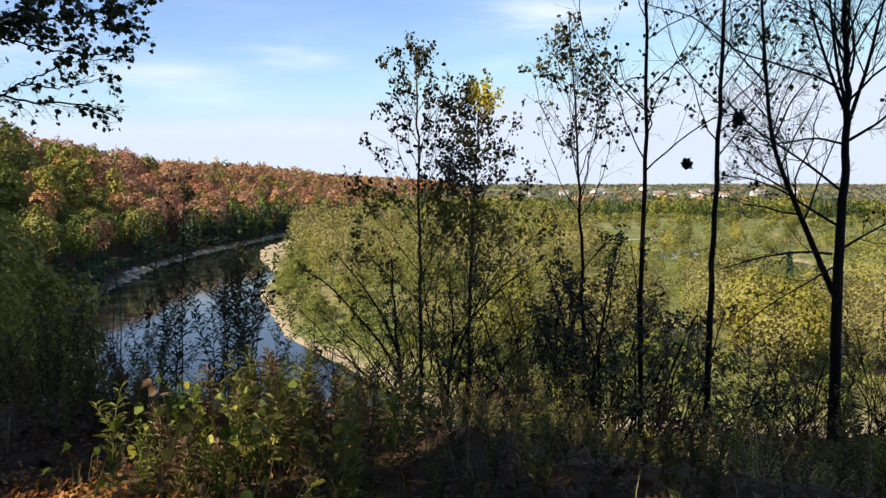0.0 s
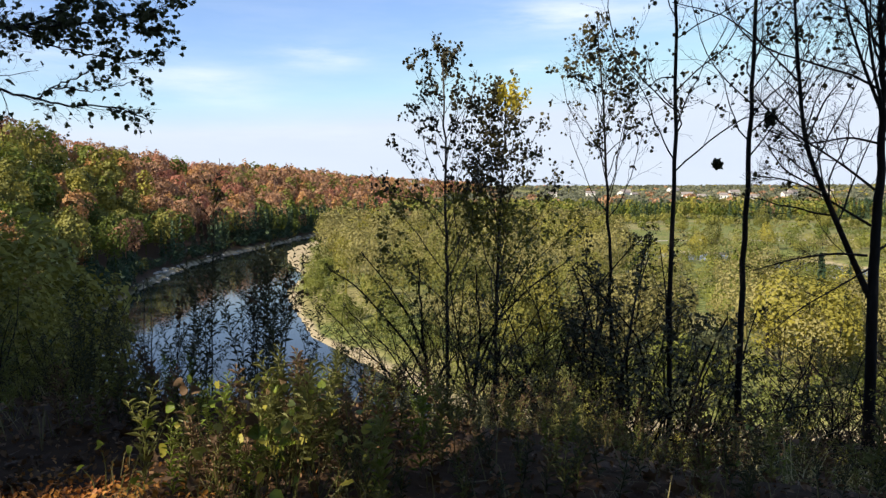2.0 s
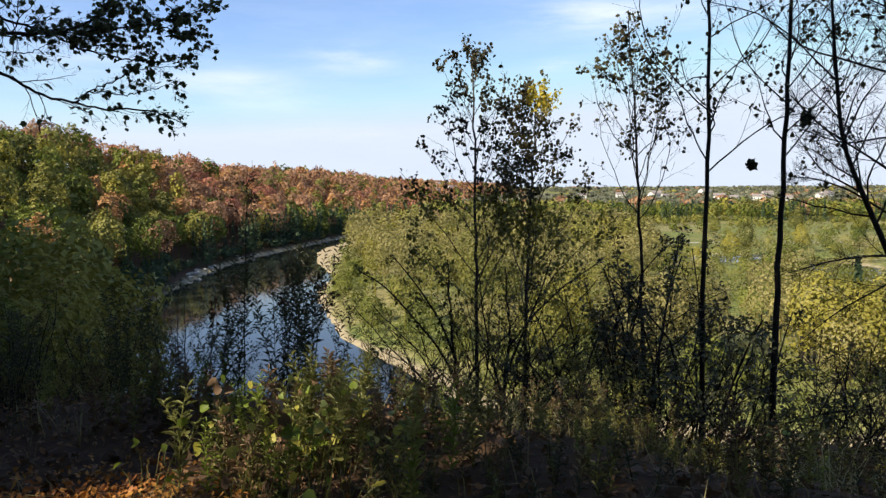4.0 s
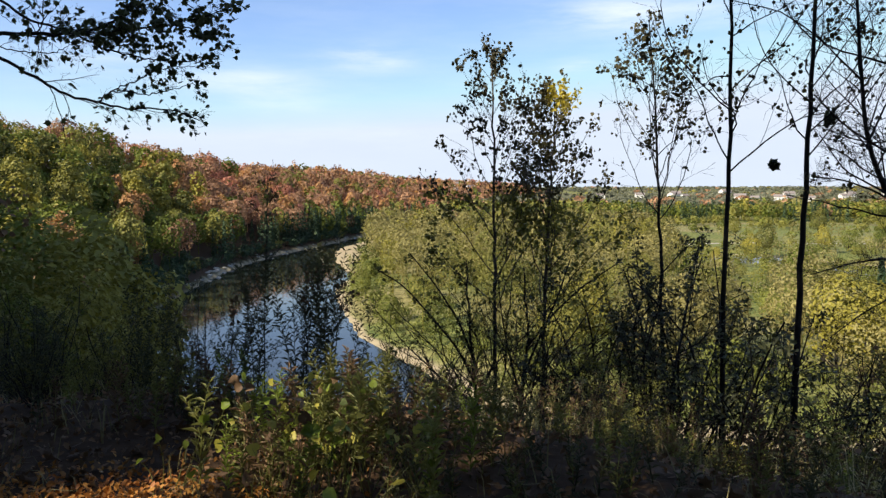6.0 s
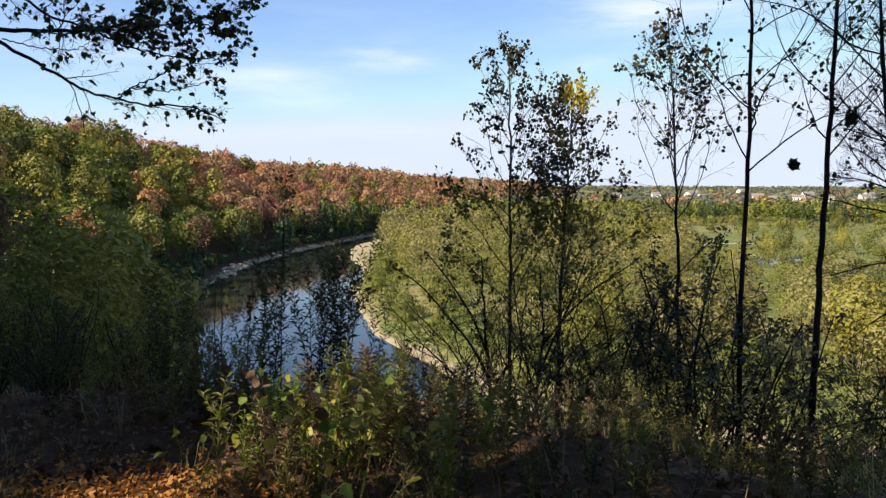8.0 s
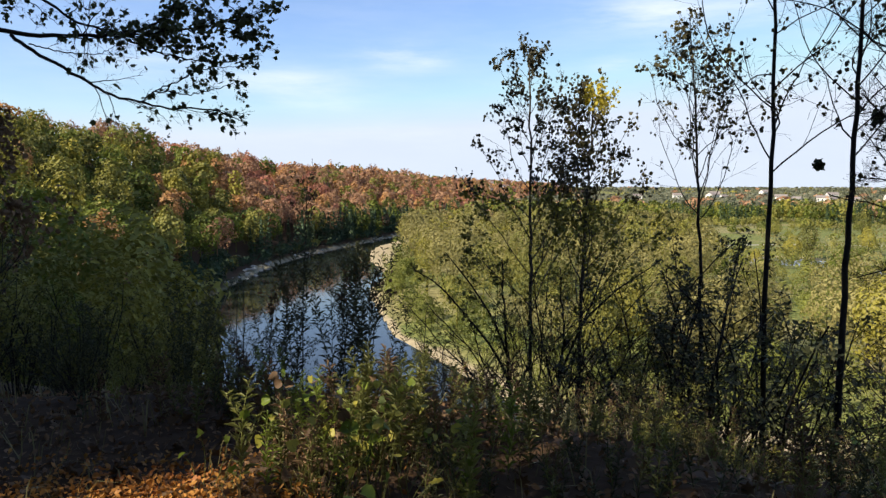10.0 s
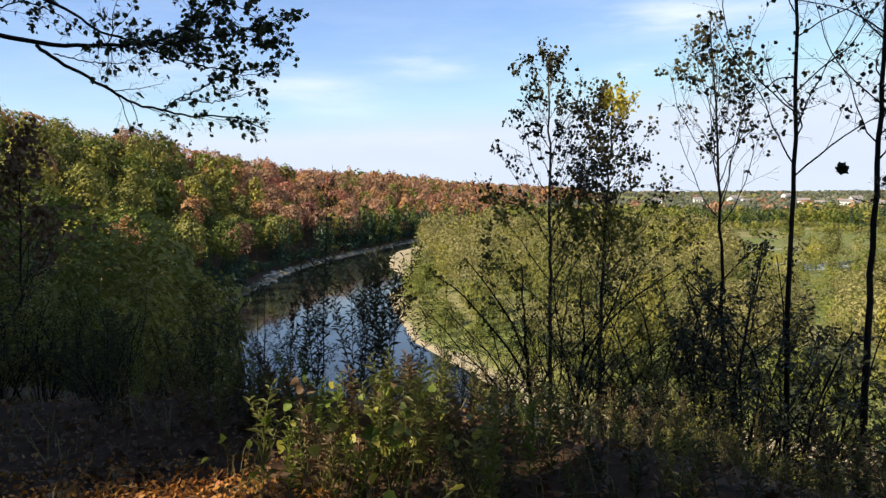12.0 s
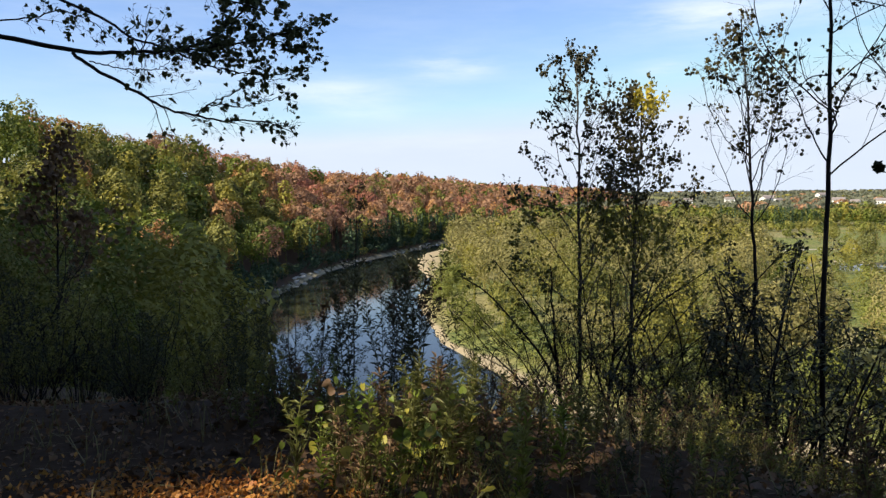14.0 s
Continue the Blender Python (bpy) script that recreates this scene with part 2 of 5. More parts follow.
def lobes(rng, n, count, rx, rz, low=0.25):
    """Points on a domed crown that swells into rounded lobes with creases between; z from 0 (crown foot) to about 2 rz."""
    u = unit(rng.normal(0, 1, (count, 3)) + [0, 0, 0.25])
    swell, wide = rng.uniform(0.22, 0.5, count), rng.uniform(0.32, 0.55, count)
    w = unit(rng.normal(0, 1, (n, 3)) + [0, 0, low])
    ang = np.arccos(np.clip(w @ u.T, -1, 1))
    hump = swell * np.exp(-(ang / wide) ** 2)
    k = hump.argmax(1)
    top = hump[np.arange(n), k]
    r = 0.66 + top
    nor = unit(w + 1.1 * (w - u[k]) * (top / swell[k])[:, None])
    p = w * (r * rng.uniform(0.86, 1.04, n))[:, None] * np.array([rx, rx, rz])
    p[:, 2] = np.maximum(p[:, 2], -0.62 * rz + 0.2 * rz * rng.uniform(-1, 1, n)) + rz
    return p, nor


def wander(rng, p, d, length, steps, wob, up=0.0):
    pts = [np.array(p, float)]
    d = unit(np.array(d, float))
    for _ in range(steps):
        d = unit(d + wob * rng.normal(0, 1, 3) + [0, 0, up])
        pts.append(pts[-1] + d * length / steps)
    return np.array(pts)


# ================= lie of the land =================
RIVER = -28.4
OUTER = [(60, 660), (-40, 610), (-75, 555), (-92, 490), (-99, 416), (-107, 325), (-105, 264), (-100, 235), (-95, 205), (-88, 172), (-75, 135),
         (-55, 100), (-25, 68), (20, 52), (70, 55), (120, 85), (150, 140), (158, 220), (140, 295), (105, 345), (60, 350)]
INNER = [(60, 322), (95, 305), (118, 270), (122, 222), (112, 150), (90, 105), (60, 88), (30, 88), (11, 92), (-5, 103), (-17, 124), (-31, 147), (-36, 162),
         (-47, 194), (-53, 215), (-55, 248), (-64, 275), (-73, 300), (-84, 345), (-87, 375), (-84, 425), (-74, 478), (-55, 530), (-20, 580), (60, 625)]
FOOT = [(200, 2300), (20, 1500), (-50, 1100), (-75, 800), (-72, 620), (-92, 495), (-99, 416), (-107, 325), (-105, 264), (-100, 235), (-95, 205), (-88, 172), (-75, 135),
        (-55, 100), (-25, 68), (20, 52), (90, 45), (250, 10), (900, -300)]


def to_line(x, y, line, closed=False):
    line = np.asarray(line, float)
    a = line; b = np.roll(line, -1, 0)
    if not closed:
        a, b = a[:-1], b[:-1]
    best = np.full(x.shape, 1e9)
    for (ax, ay), (bx, by) in zip(a, b):
        dx, dy = bx - ax, by - ay
        t = np.clip(((x - ax) * dx + (y - ay) * dy) / (dx * dx + dy * dy), 0, 1)
        best = np.minimum(best, np.hypot(x - ax - t * dx, y - ay - t * dy))
    return best


def inside(x, y, line):
    line = np.asarray(line, float)
    res = np.zeros(x.shape, bool)
    for (ax, ay), (bx, by) in zip(line, np.roll(line, -1, 0)):
        if ay != by:
            res ^= ((ay > y) != (by > y)) & (x < (bx - ax) * (y - ay) / (by - ay) + ax)
    return res


def ramp(a, b, x):
    t = np.clip((x - a) / (b - a), 0, 1)
    return t * t * (3 - 2 * t)


def waves(x, y, s, seed):
    rng = np.random.default_rng(seed)
    z = np.zeros(np.shape(x))
    for k in range(6):
        a, ph, m = rng.uniform(0, 2 * np.pi), rng.uniform(0, 6), s * rng.uniform(0.5, 1.6)
        z = z + np.sin((x * np.cos(a) + y * np.sin(a)) / m * 2 * np.pi + ph) / 6
    return z


BLUFF = FOOT + [(900, -4500), (-4500, -4500), (-4500, 2300)]


def height(x, y):
    """Height of the ground at plan points."""
    x, y = np.asarray(x, float), np.asarray(y, float)
    r = np.hypot(x, y)
    bank = to_line(x, y, OUTER + INNER, True)
    wet = inside(x, y, OUTER + INNER)
    foot = to_line(x, y, FOOT)
    up = inside(x, y, BLUFF)
    floor = RIVER + 0.25 + np.minimum(bank * 0.09, 1.6) + 0.35 * waves(x, y, 60, 3) * ramp(4, 30, bank)
    floor = floor + np.maximum(r - 900, 0) * 0.0088
    far = ramp(60, 200, r)
    w = 46 + 44 * far
    t = np.clip(foot / w, 0, 1)
    prof = (1 - far) * t ** 1.7 + far * (t * t * (3 - 2 * t) * 0.6 + 0.4 * t)
    top = 2.0 * ramp(40, 200, r) + 2.0 * waves(x, y, 240, 5) * ramp(60, 250, r) + 11.5 * ramp(330, 120, np.abs(y - 180)) * ramp(-90, -200, x)
    top = top - np.maximum(r - 900, 0) * 0.004
    bluff = RIVER + 0.6 + (top - RIVER - 0.6) * prof
    right = ramp(0.6, 2.6, x)       # the brink comes nearer and the slope falls faster on that side
    ledge = -(0.33 + 0.13 * right) * np.maximum(y - 4.8 + 1.1 * right + 0.5 * np.sin(x * 0.9) * (1 - right) - 0.12 * np.clip(-x, 0, 6), 0) - 0.9 * np.maximum(y - 17, 0)
    ledge = np.where(r > 40, 1e3, ledge + 0.05 * waves(x, y, 2.3, 8))
    bluff = np.minimum(bluff, np.where((np.abs(x) < 45) & (r < 40), ledge, 1e3))
    z = np.where(up, bluff, floor)
    z = np.where(wet, RIVER - 0.15 - np.minimum(bank * 0.15, 2.0), z)
    return z


def height1(x, y):
    return float(height(np.array([x]), np.array([y]))[0])


# ground: one sheet in rings round the ledge, out to the horizon
def ground_material():
    m, n, l, out = material("valley_ground")
    tc = n.new("ShaderNodeTexCoord")
    n1, n2, n3 = (n.new("ShaderNodeTexNoise") for _ in range(3))
    for q, s, d in ((n1, 0.02, 4), (n2, 0.6, 6), (n3, 9.0, 8)):
        q.inputs["Scale"].default_value, q.inputs["Detail"].default_value = s, d
        l.new(tc.outputs["Object"], q.inputs["Vector"])
    at = n.new("ShaderNodeAttribute"); at.attribute_name = "cover"
    sep = n.new("ShaderNodeSeparateColor")
    l.new(at.outputs["Color"], sep.inputs[0])

    def mixc(fac, a, b):
        q = n.new("ShaderNodeMix"); q.data_type = "RGBA"
        for key, v in (("Factor", fac), ("A", a), ("B", b)):
            if isinstance(v, tuple):
                q.inputs[key].default_value = (*v, 1)
            else:
                l.new(v, q.inputs[key])
        return q.outputs["Result"]
    steep = n.new("ShaderNodeMapRange"); steep.inputs["From Min"].default_value, steep.inputs["From Max"].default_value = 0.36, 0.64
    l.new(n2.outputs["Fac"], steep.inputs["Value"])
    meadow = mixc(steep.outputs["Result"], (0.06, 0.085, 0.02), (0.21, 0.215, 0.06))
    dry = mixc(steep.outputs["Result"], (0.12, 0.11, 0.04), (0.29, 0.25, 0.105))
    rr = n.new("ShaderNodeMapRange"); rr.inputs["From Min"].default_value, rr.inputs["From Max"].default_value = 0.45, 0.6
    l.new(n1.outputs["Fac"], rr.inputs["Value"])
    grass = mixc(rr.outputs["Result"], meadow, dry)
    sand = mixc(n2.outputs["Fac"], (0.24, 0.19, 0.115), (0.42, 0.345, 0.215))
    soil = mixc(n3.outputs["Fac"], (0.02, 0.011, 0.006), (0.10, 0.056, 0.026))
    c = mixc(sep.outputs["Red"], grass, sand)
    c = mixc(sep.outputs["Green"], c, soil)
    p = n.new("ShaderNodeBsdfPrincipled")
    p.inputs["Roughness"].default_value, p.inputs["Specular IOR Level"].default_value = 0.95, 0.2
    l.new(c, p.inputs["Base Color"])
    bp = n.new("ShaderNodeBump"); bp.inputs["Strength"].default_value, bp.inputs["Distance"].default_value = 0.6, 0.03
    l.new(n3.outputs["Fac"], bp.inputs["Height"]); l.new(bp.outputs[0], p.inputs["Normal"])
    l.new(p.outputs[0], out.inputs["Surface"])
    return m


def build_ground():
    az = np.concatenate([np.linspace(-58, 48, 330), np.linspace(48, 302, 90)[1:-1]])
    rad = np.concatenate([[0.25], np.geomspace(0.8, 40, 70), np.geomspace(40, 700, 190)[1:], np.geomspace(700, 4700, 36)[1:]])
    A, R = np.meshgrid(np.radians(az), rad)
    x, y = R * np.sin(A), R * np.cos(A)
    z = height(x, y)
    nr, na = x.shape
    v = np.stack([x, y, z], -1).reshape(-1, 3)
    v = np.concatenate([v, [[0, 0, height1(0, 0)]]])
    i, j = np.meshgrid(np.arange(nr - 1), np.arange(na), indexing="ij")
    j2 = (j + 1) % na
    f = np.stack([i * na + j, i * na + j2, (i + 1) * na + j2, (i + 1) * na + j], -1).reshape(-1, 4)[:, ::-1].tolist()
    f += [(nr * na, (k + 1) % na, k) for k in range(na)]
    me = mesh_of("ground", v, f, ground_material(), True)
    bank = to_line(v[:, 0], v[:, 1], OUTER + INNER, True)
    up = inside(v[:, 0], v[:, 1], BLUFF)
    rr = np.hypot(v[:, 0], v[:, 1])
    reach = np.where(up, 0.45, np.where((v[:, 1] > 285) & (v[:, 1] < 410) & (v[:, 0] < -40), 2.3, np.where(v[:, 1] > 135, 0.45, 1.0)))
    sand = 1 - ramp(2.8, 5.2, (bank + 2 * waves(v[:, 0], v[:, 1], 22, 11)) / reach)
    sand = sand * np.where(up, ramp(195, 235, v[:, 1] + 8 * waves(v[:, 0], v[:, 1], 17, 12)), 1.0)
    col = np.ones((len(v), 4))
    col[:, 0], col[:, 1], col[:, 2] = sand, np.where(up, 1.0, 0.0) * (1 - sand), 0
    at = me.color_attributes.new("cover", "FLOAT_COLOR", "POINT")
    at.data.foreach_set("color", col.ravel())
    return tagged(new("ground", me), "valley and wooded bluff with leaf-strewn ledge", "ground", kind="structure")


build_ground()

wm_, n_, l_, o_ = material("river_water")
wp = n_.new("ShaderNodeBsdfPrincipled")
wp.inputs["Base Color"].default_value = (0.022, 0.026, 0.022, 1)
wp.inputs["Roughness"].default_value, wp.inputs["IOR"].default_value = 0.06, 1.33
wt, wz = n_.new("ShaderNodeTexCoord"), n_.new("ShaderNodeTexNoise")
wz.inputs["Scale"].default_value, wz.inputs["Detail"].default_value = 0.35, 4
wb = n_.new("ShaderNodeBump")
wb.inputs["Strength"].default_value, wb.inputs["Distance"].default_value = 0.25, 0.05
l_.new(wt.outputs["Object"], wz.inputs["Vector"]); l_.new(wz.outputs["Fac"], wb.inputs["Height"])
l_.new(wb.outputs[0], wp.inputs["Normal"]); l_.new(wp.outputs[0], o_.inputs["Surface"])
gx, gy = np.meshgrid(np.linspace(-140, 200, 18), np.linspace(25, 690, 34))
wv = np.stack([gx, gy, np.full(gx.shape, RIVER)], -1).reshape(-1, 3)
wf = [(i * 18 + j, i * 18 + j + 1, (i + 1) * 18 + j + 1, (i + 1) * 18 + j) for i in range(33) for j in range(17)]
tagged(new("water", mesh_of("water", wv, wf, wm_)), "calm brown river reflecting sky and wooded hill", "river", kind="structure")


def ribbon(name, label, line, width, mat, lift):
    """A strip laid on the ground along a plan line."""
    ln = path_line(line, 60)
    t = unit(np.gradient(ln, axis=0))
    s = np.stack([-t[:, 1], t[:, 0]], 1) * width / 2
    e = np.stack([ln + s, ln, ln - s], 1).reshape(-1, 2)
    v = np.column_stack([e, height(e[:, 0], e[:, 1]) + lift])
    f = [(i * 3 + j, i * 3 + j + 1, i * 3 + j + 4, i * 3 + j + 3) for i in range(59) for j in range(2)]
    return tagged(new(name, mesh_of(name, v, f, mat, True)), label, "path", kind="structure")


def path_line(line, n):
    line = np.asarray(line, float)
    t, u = np.linspace(0, 1, len(line)), np.linspace(0, 1, n)
    out = np.stack([np.interp(u, t, line[:, k]) for k in range(2)], 1)
    for _ in range(6):
        out[1:-1] = 0.25 * out[:-2] + 0.5 * out[1:-1] + 0.25 * out[2:]
    return out


ribbon("path", "pale gravel path across the meadow", [(50, 372), (75, 380), (95, 392), (125, 400), (170, 396), (230, 410), (320, 405)], 4.5, M["stone"], 0.06)


# ================= woods =================
def wood_tree(seed, mat, rx, rz, stem, blades, size, aspect=0.75, droop=0.0, bark="bark_shaded", lobe=14):
    """A far tree: tapered trunk with limbs, and a lobed crown of leaf clumps. Returns the meshes."""
    rng = np.random.default_rng(seed)
    b = Bag()
    tube(b, wander(rng, (0, 0, -0.5), (0, 0, 1), stem + rz * 1.2, 5, 0.05), np.linspace(rx * 0.06, rx * 0.02, 6), 6)
    for k in range(6):
        a = rng.uniform(0, 6.28)
        tube(b, wander(rng, (0, 0, stem * rng.uniform(0.7, 1.3)), (np.cos(a), np.sin(a), 0.9), rx * 1.0, 3, 0.15), np.linspace(rx * 0.025, rx * 0.008, 4), 4)
    p, w = lobes(rng, blades, lobe, rx, rz)
    p[:, 2] += stem
    v, f = leaf_cloud(rng, p, size, w, aspect, 0.38, droop)
    return b.mesh("trunk", M[bark]), mesh_of("crown", v, f, M[mat])


def conifer(seed, h, blades):
    rng = np.random.default_rng(seed)
    b = Bag()
    tube(b, [(0, 0, -0.5), (0, 0, h * 0.5), (0, 0, h)], [h * 0.014, h * 0.009, 0.03], 6)
    t = rng.uniform(0, 1, blades) ** 1.3
    z = h * (0.08 + 0.92 * t)
    tier = 0.75 + 0.25 * np.sin(z * 4.5 + rng.uniform(0, 6))
    r = h * 0.17 * (1 - t) ** 0.85 * rng.uniform(0.35, 1.05, blades) * tier + 0.05
    a = rng.uniform(0, 6.283, blades)
    p = np.stack([r * np.cos(a), r * np.sin(a), z - 0.25 * r], 1)
    w = np.stack([np.cos(a), np.sin(a), 0.7 + 0 * a], 1)
    v, f = leaf_cloud(rng, p, h * 0.065, w, 0.5, 0.4, 0.5)
    return b.mesh("trunk", M["bark_shaded"]), mesh_of("crown", v, f, M["conifer"])


def thing_tree(name, meshes, label, group, cat="tree"):
    e = new(name)
    part("trunk", meshes[0], e)
    part("crown", meshes[1], e)
    return tagged(e, label, cat, group)


def scatter(seed, x0, x1, y0, y1, step):
    """Jittered grid of plan points."""
    rng = np.random.default_rng(seed)
    gx, gy = np.meshgrid(np.arange(x0, x1, step), np.arange(y0, y1, step))
    p = np.stack([gx.ravel(), gy.ravel()], 1) + rng.uniform(-0.42, 0.42, (gx.size, 2)) * step
    return p[rng.permutation(len(p))]


LABELS = {"green": "green leafy tree on the wooded bluff", "olive": "olive-green leafy tree turning in autumn", "yellow": "yellow-green autumn tree in the woods",
          "orange": "orange autumn tree on the river bluff", "rust": "rust-brown autumn tree on the river bluff", "red": "red autumn tree on the river bluff",
          "conifer": "dark green spruce tree by the river", "willow": "grey-green willow tree on the river flat", "bush": "fresh green bushy tree by the river bank"}
KIND = {}


def kind_of(mat):
    """Three template trees of a colour, made once; the first copies stand where they are put."""
    if mat not in KIND:
        sets = []
        for k in range(3):
            s = sum(map(ord, mat)) * 7 + k
            if mat == "conifer":
                sets.append(conifer(s, 16, 520))
            elif mat == "willow":
                sets.append(wood_tree(s, mat, 6.5, 6.5, 2.5, 1250, 0.68, 0.5, 0.5, lobe=10))
            elif mat == "bush":
                sets.append(wood_tree(s, mat, 4.2, 4.0, 0.8, 650, 0.58, 0.6, lobe=9))
            else:
                sets.append(wood_tree(s, mat, 4.8, 6.4, 2.6, 1500, 0.56, 0.75, lobe=15))
        KIND[mat] = sets
    return KIND[mat]


def plant(mat, x, y, s, rng, group, sz=1.0, name=""):
    if name and mat + name not in KIND:
        KIND[mat + name] = [wood_tree(sum(map(ord, mat)) + 31 * k, mat, 4.8, 6.4, 2.6, 800, 0.76, 0.75, lobe=13) for k in range(3)]
    sets = KIND[mat + name] if name else kind_of(mat)
    meshes = sets[rng.integers(0, 3)]
    e = new(name or {"conifer": "conifer_tree", "willow": "willow_tree", "bush": "bush_tree"}.get(mat, "tree"))
    part("trunk", meshes[0], e)
    part("crown", meshes[1], e)
    e.matrix_basis = Matrix.LocRotScale((x, y, height1(x, y)), Euler((rng.uniform(-0.05, 0.05), rng.uniform(-0.05, 0.05), rng.uniform(0, 6.28))), (s, s, s * sz))
    return tagged(e, LABELS[mat], "tree", group)


def bluff_colour(x, y, d, rng):
    """Colours run from green nearby to rust and orange farther up the valley, with dark trees at the foot in place of
    shade.
    """
    u = rng.uniform()
    if d < 16:
        return ("conifer", "green", "conifer", "olive", "rust")[int(u * 4.5)]
    g = ramp(-31, -23, math.degrees(math.atan2(x, y)) + 3 * math.sin(x * 0.07 + y * 0.03) + 0.09 * (d - 60))
    if u < 1 - g:
        return ("green", "yellow", "green", "olive", "yellow", "olive", "orange", "rust")[int(rng.uniform(0, 6.7))]
    return ("rust", "rust", "orange", "red", "rust", "olive", "green", "rust")[int(rng.uniform(0, 7.2))]


def wood_stuff(name, label, pts, mat, seed, blades, size, rx, rz, stem, lobe=8, aspect=0.8, big=(0.75, 1.25)):
    """Woods too many to count: one mesh of stems and leaf clumps, with a tint for each crown."""
    rng = np.random.default_rng(seed)
    if not len(pts):
        return
    z = height(pts[:, 0], pts[:, 1])
    vs, fs, n, tint = [], [], 0, []
    far = np.hypot(pts[:, 0], pts[:, 1])
    fine = np.clip((np.median(far) / far) ** 1.5, 0.45, 3.0)      # smaller, denser leaf clumps in the nearer crowns
    for (x, y), h, k in zip(pts, z, fine):
        s = rng.uniform(*big)
        p, w = lobes(rng, int(blades * k), lobe, rx * s, rz * s * rng.uniform(0.9, 1.2))
        p += [x, y, h + stem * s]
        v, f = leaf_cloud(rng, p, size * s / math.sqrt(k), w, aspect, 0.38)
        t = rng.uniform()
        vs.append(v); fs.append(f + n); n += len(v)
        q = Bag()
        tube(q, [(x, y, h - 0.4), (x + rng.uniform(-0.3, 0.3), y, h + stem * s), (x, y, h + (stem + rz) * s)], [0.05 * rx * s, 0.04 * rx * s, 0.02 * rx * s], 4)
        vs.append(q.v[0]); fs.append(np.array([g[:3] for g in q.f] + [(g[0], g[2], g[3]) for g in q.f if len(g) == 4]) + n); n += len(q.v[0])
        tint += [t] * (len(v) + len(q.v[0]))
    me = mesh_of(name, np.concatenate(vs), np.concatenate(fs), M[mat])
    me.attributes.new("tint", "FLOAT", "POINT").data.foreach_set("value", np.array(tint))
    tagged(new(name, me), label, "woods", kind="stuff")


def conifer_stuff(name, label, pts, seed, blades, h0):
    rng = np.random.default_rng(seed)
    z = height(pts[:, 0], pts[:, 1])
    vs, fs, n, tint = [], [], 0, []
    for (x, y), g in zip(pts, z):
        h = h0 * rng.uniform(0.75, 1.25)
        t = rng.uniform(0, 1, blades) ** 1.3
        zz = h * (0.06 + 0.94 * t)
        r = h * 0.17 * (1 - t) ** 0.85 * rng.uniform(0.35, 1.05, blades) * (0.75 + 0.25 * np.sin(zz * 4.5)) + 0.05
        a = rng.uniform(0, 6.283, blades)
        p = np.stack([x + r * np.cos(a), y + r * np.sin(a), g + zz - 0.25 * r], 1)
        v, f = leaf_cloud(rng, p, h * 0.08, np.stack([np.cos(a), np.sin(a), 0.7 + 0 * a], 1), 0.5, 0.4, 0.5)
        vs.append(v); fs.append(f + n); n += len(v); tint += [rng.uniform()] * len(v)
    me = mesh_of(name, np.concatenate(vs), np.concatenate(fs), M["conifer"])
    me.attributes.new("tint", "FLOAT", "POINT").data.foreach_set("value", np.array(tint))
    tagged(new(name, me), label, "woods", kind="stuff")


HOUSES = [(-101, 1300, 1.5), (-80, 1330, 1.3), (-122, 1290, 1.2), (285, 1400, 1.8), (308, 1420, 1.3), (372, 1300, 1.6), (394, 1290, 1.2), (419, 1250, 1.5), (440, 1265, 1.2), (462, 1240, 1.3),
          (455, 1700, 2.0), (520, 1500, 1.7), (560, 1350, 1.5), (240, 1500, 1.5), (330, 1600, 1.7), (610, 1450, 1.7), (700, 1500, 1.8), (160, 1450, 1.4)]
NAMES = ("green", "olive", "yellow", "orange", "rust", "red", "conifer", "willow", "bush")


def bluff_woods():
    """The nearest trees of the bluff are things of their own, the rest joined by colour."""
    rng = np.random.default_rng(21)
    pts = scatter(22, -330, -60, 70, 500, 9.0)
    x, y = pts[:, 0], pts[:, 1]
    foot, az = to_line(x, y, FOOT), np.degrees(np.arctan2(x, y))
    ok = inside(x, y, BLUFF) & (foot > np.where(y < 360, 10, 6)) & (foot < 118) & (az > -47) & (np.hypot(x, y) > 75)
    rest = {k: [] for k in NAMES}
    for (px, py), d in zip(pts[ok], foot[ok]):
        c = bluff_colour(px, py, d, rng)
        if py < 138 and d < 70:
            plant(c, px, py, rng.uniform(0.75, 1.15), rng, "trees on the bluff", rng.uniform(0.85, 1.1))
        else:
            rest[c].append((px, py))
    for k, (c, q) in enumerate(rest.items()):
        if c == "conifer":
            conifer_stuff("bluff_woods", "dark green spruces among the bluff woods", np.array(q), 25, 200, 14)
        else:
            wood_stuff("bluff_woods", "%s autumn woods covering the river bluff" % c, np.array(q), c, 26 + k, 430, 1.02, 5.2, 6.4, 2.4, 13, big=(0.65, 1.3))


def foot_thicket():
    """Bushes that overhang the water's edge, mostly coloured dark for the shade there."""
    pts = scatter(28, -125, -20, 70, 500, 4.6)
    d = to_line(pts[:, 0], pts[:, 1], FOOT)
    pts = pts[inside(pts[:, 0], pts[:, 1], BLUFF) & (d > np.where(pts[:, 1] < 215, 0.6, 2.4)) & (d < np.where(pts[:, 1] < 260, 15, 9))]
    rng = np.random.default_rng(29)
    half = rng.uniform(0, 1, len(pts)) < 0.85
    # conifer colour on most bushes paints the deep shade of the bank
    wood_stuff("bank_thicket", "thicket coloured dark for the shade under the bluff trees", pts[half], "conifer", 30, 150, 0.78, 3.2, 2.6, 0.1, 7, 0.7, (0.45, 1.0))
    wood_stuff("bank_thicket", "olive thicket under the bluff trees", pts[~half], "olive", 31, 150, 0.78, 3.0, 2.4, 0.1, 7, 0.7, (0.4, 0.9))


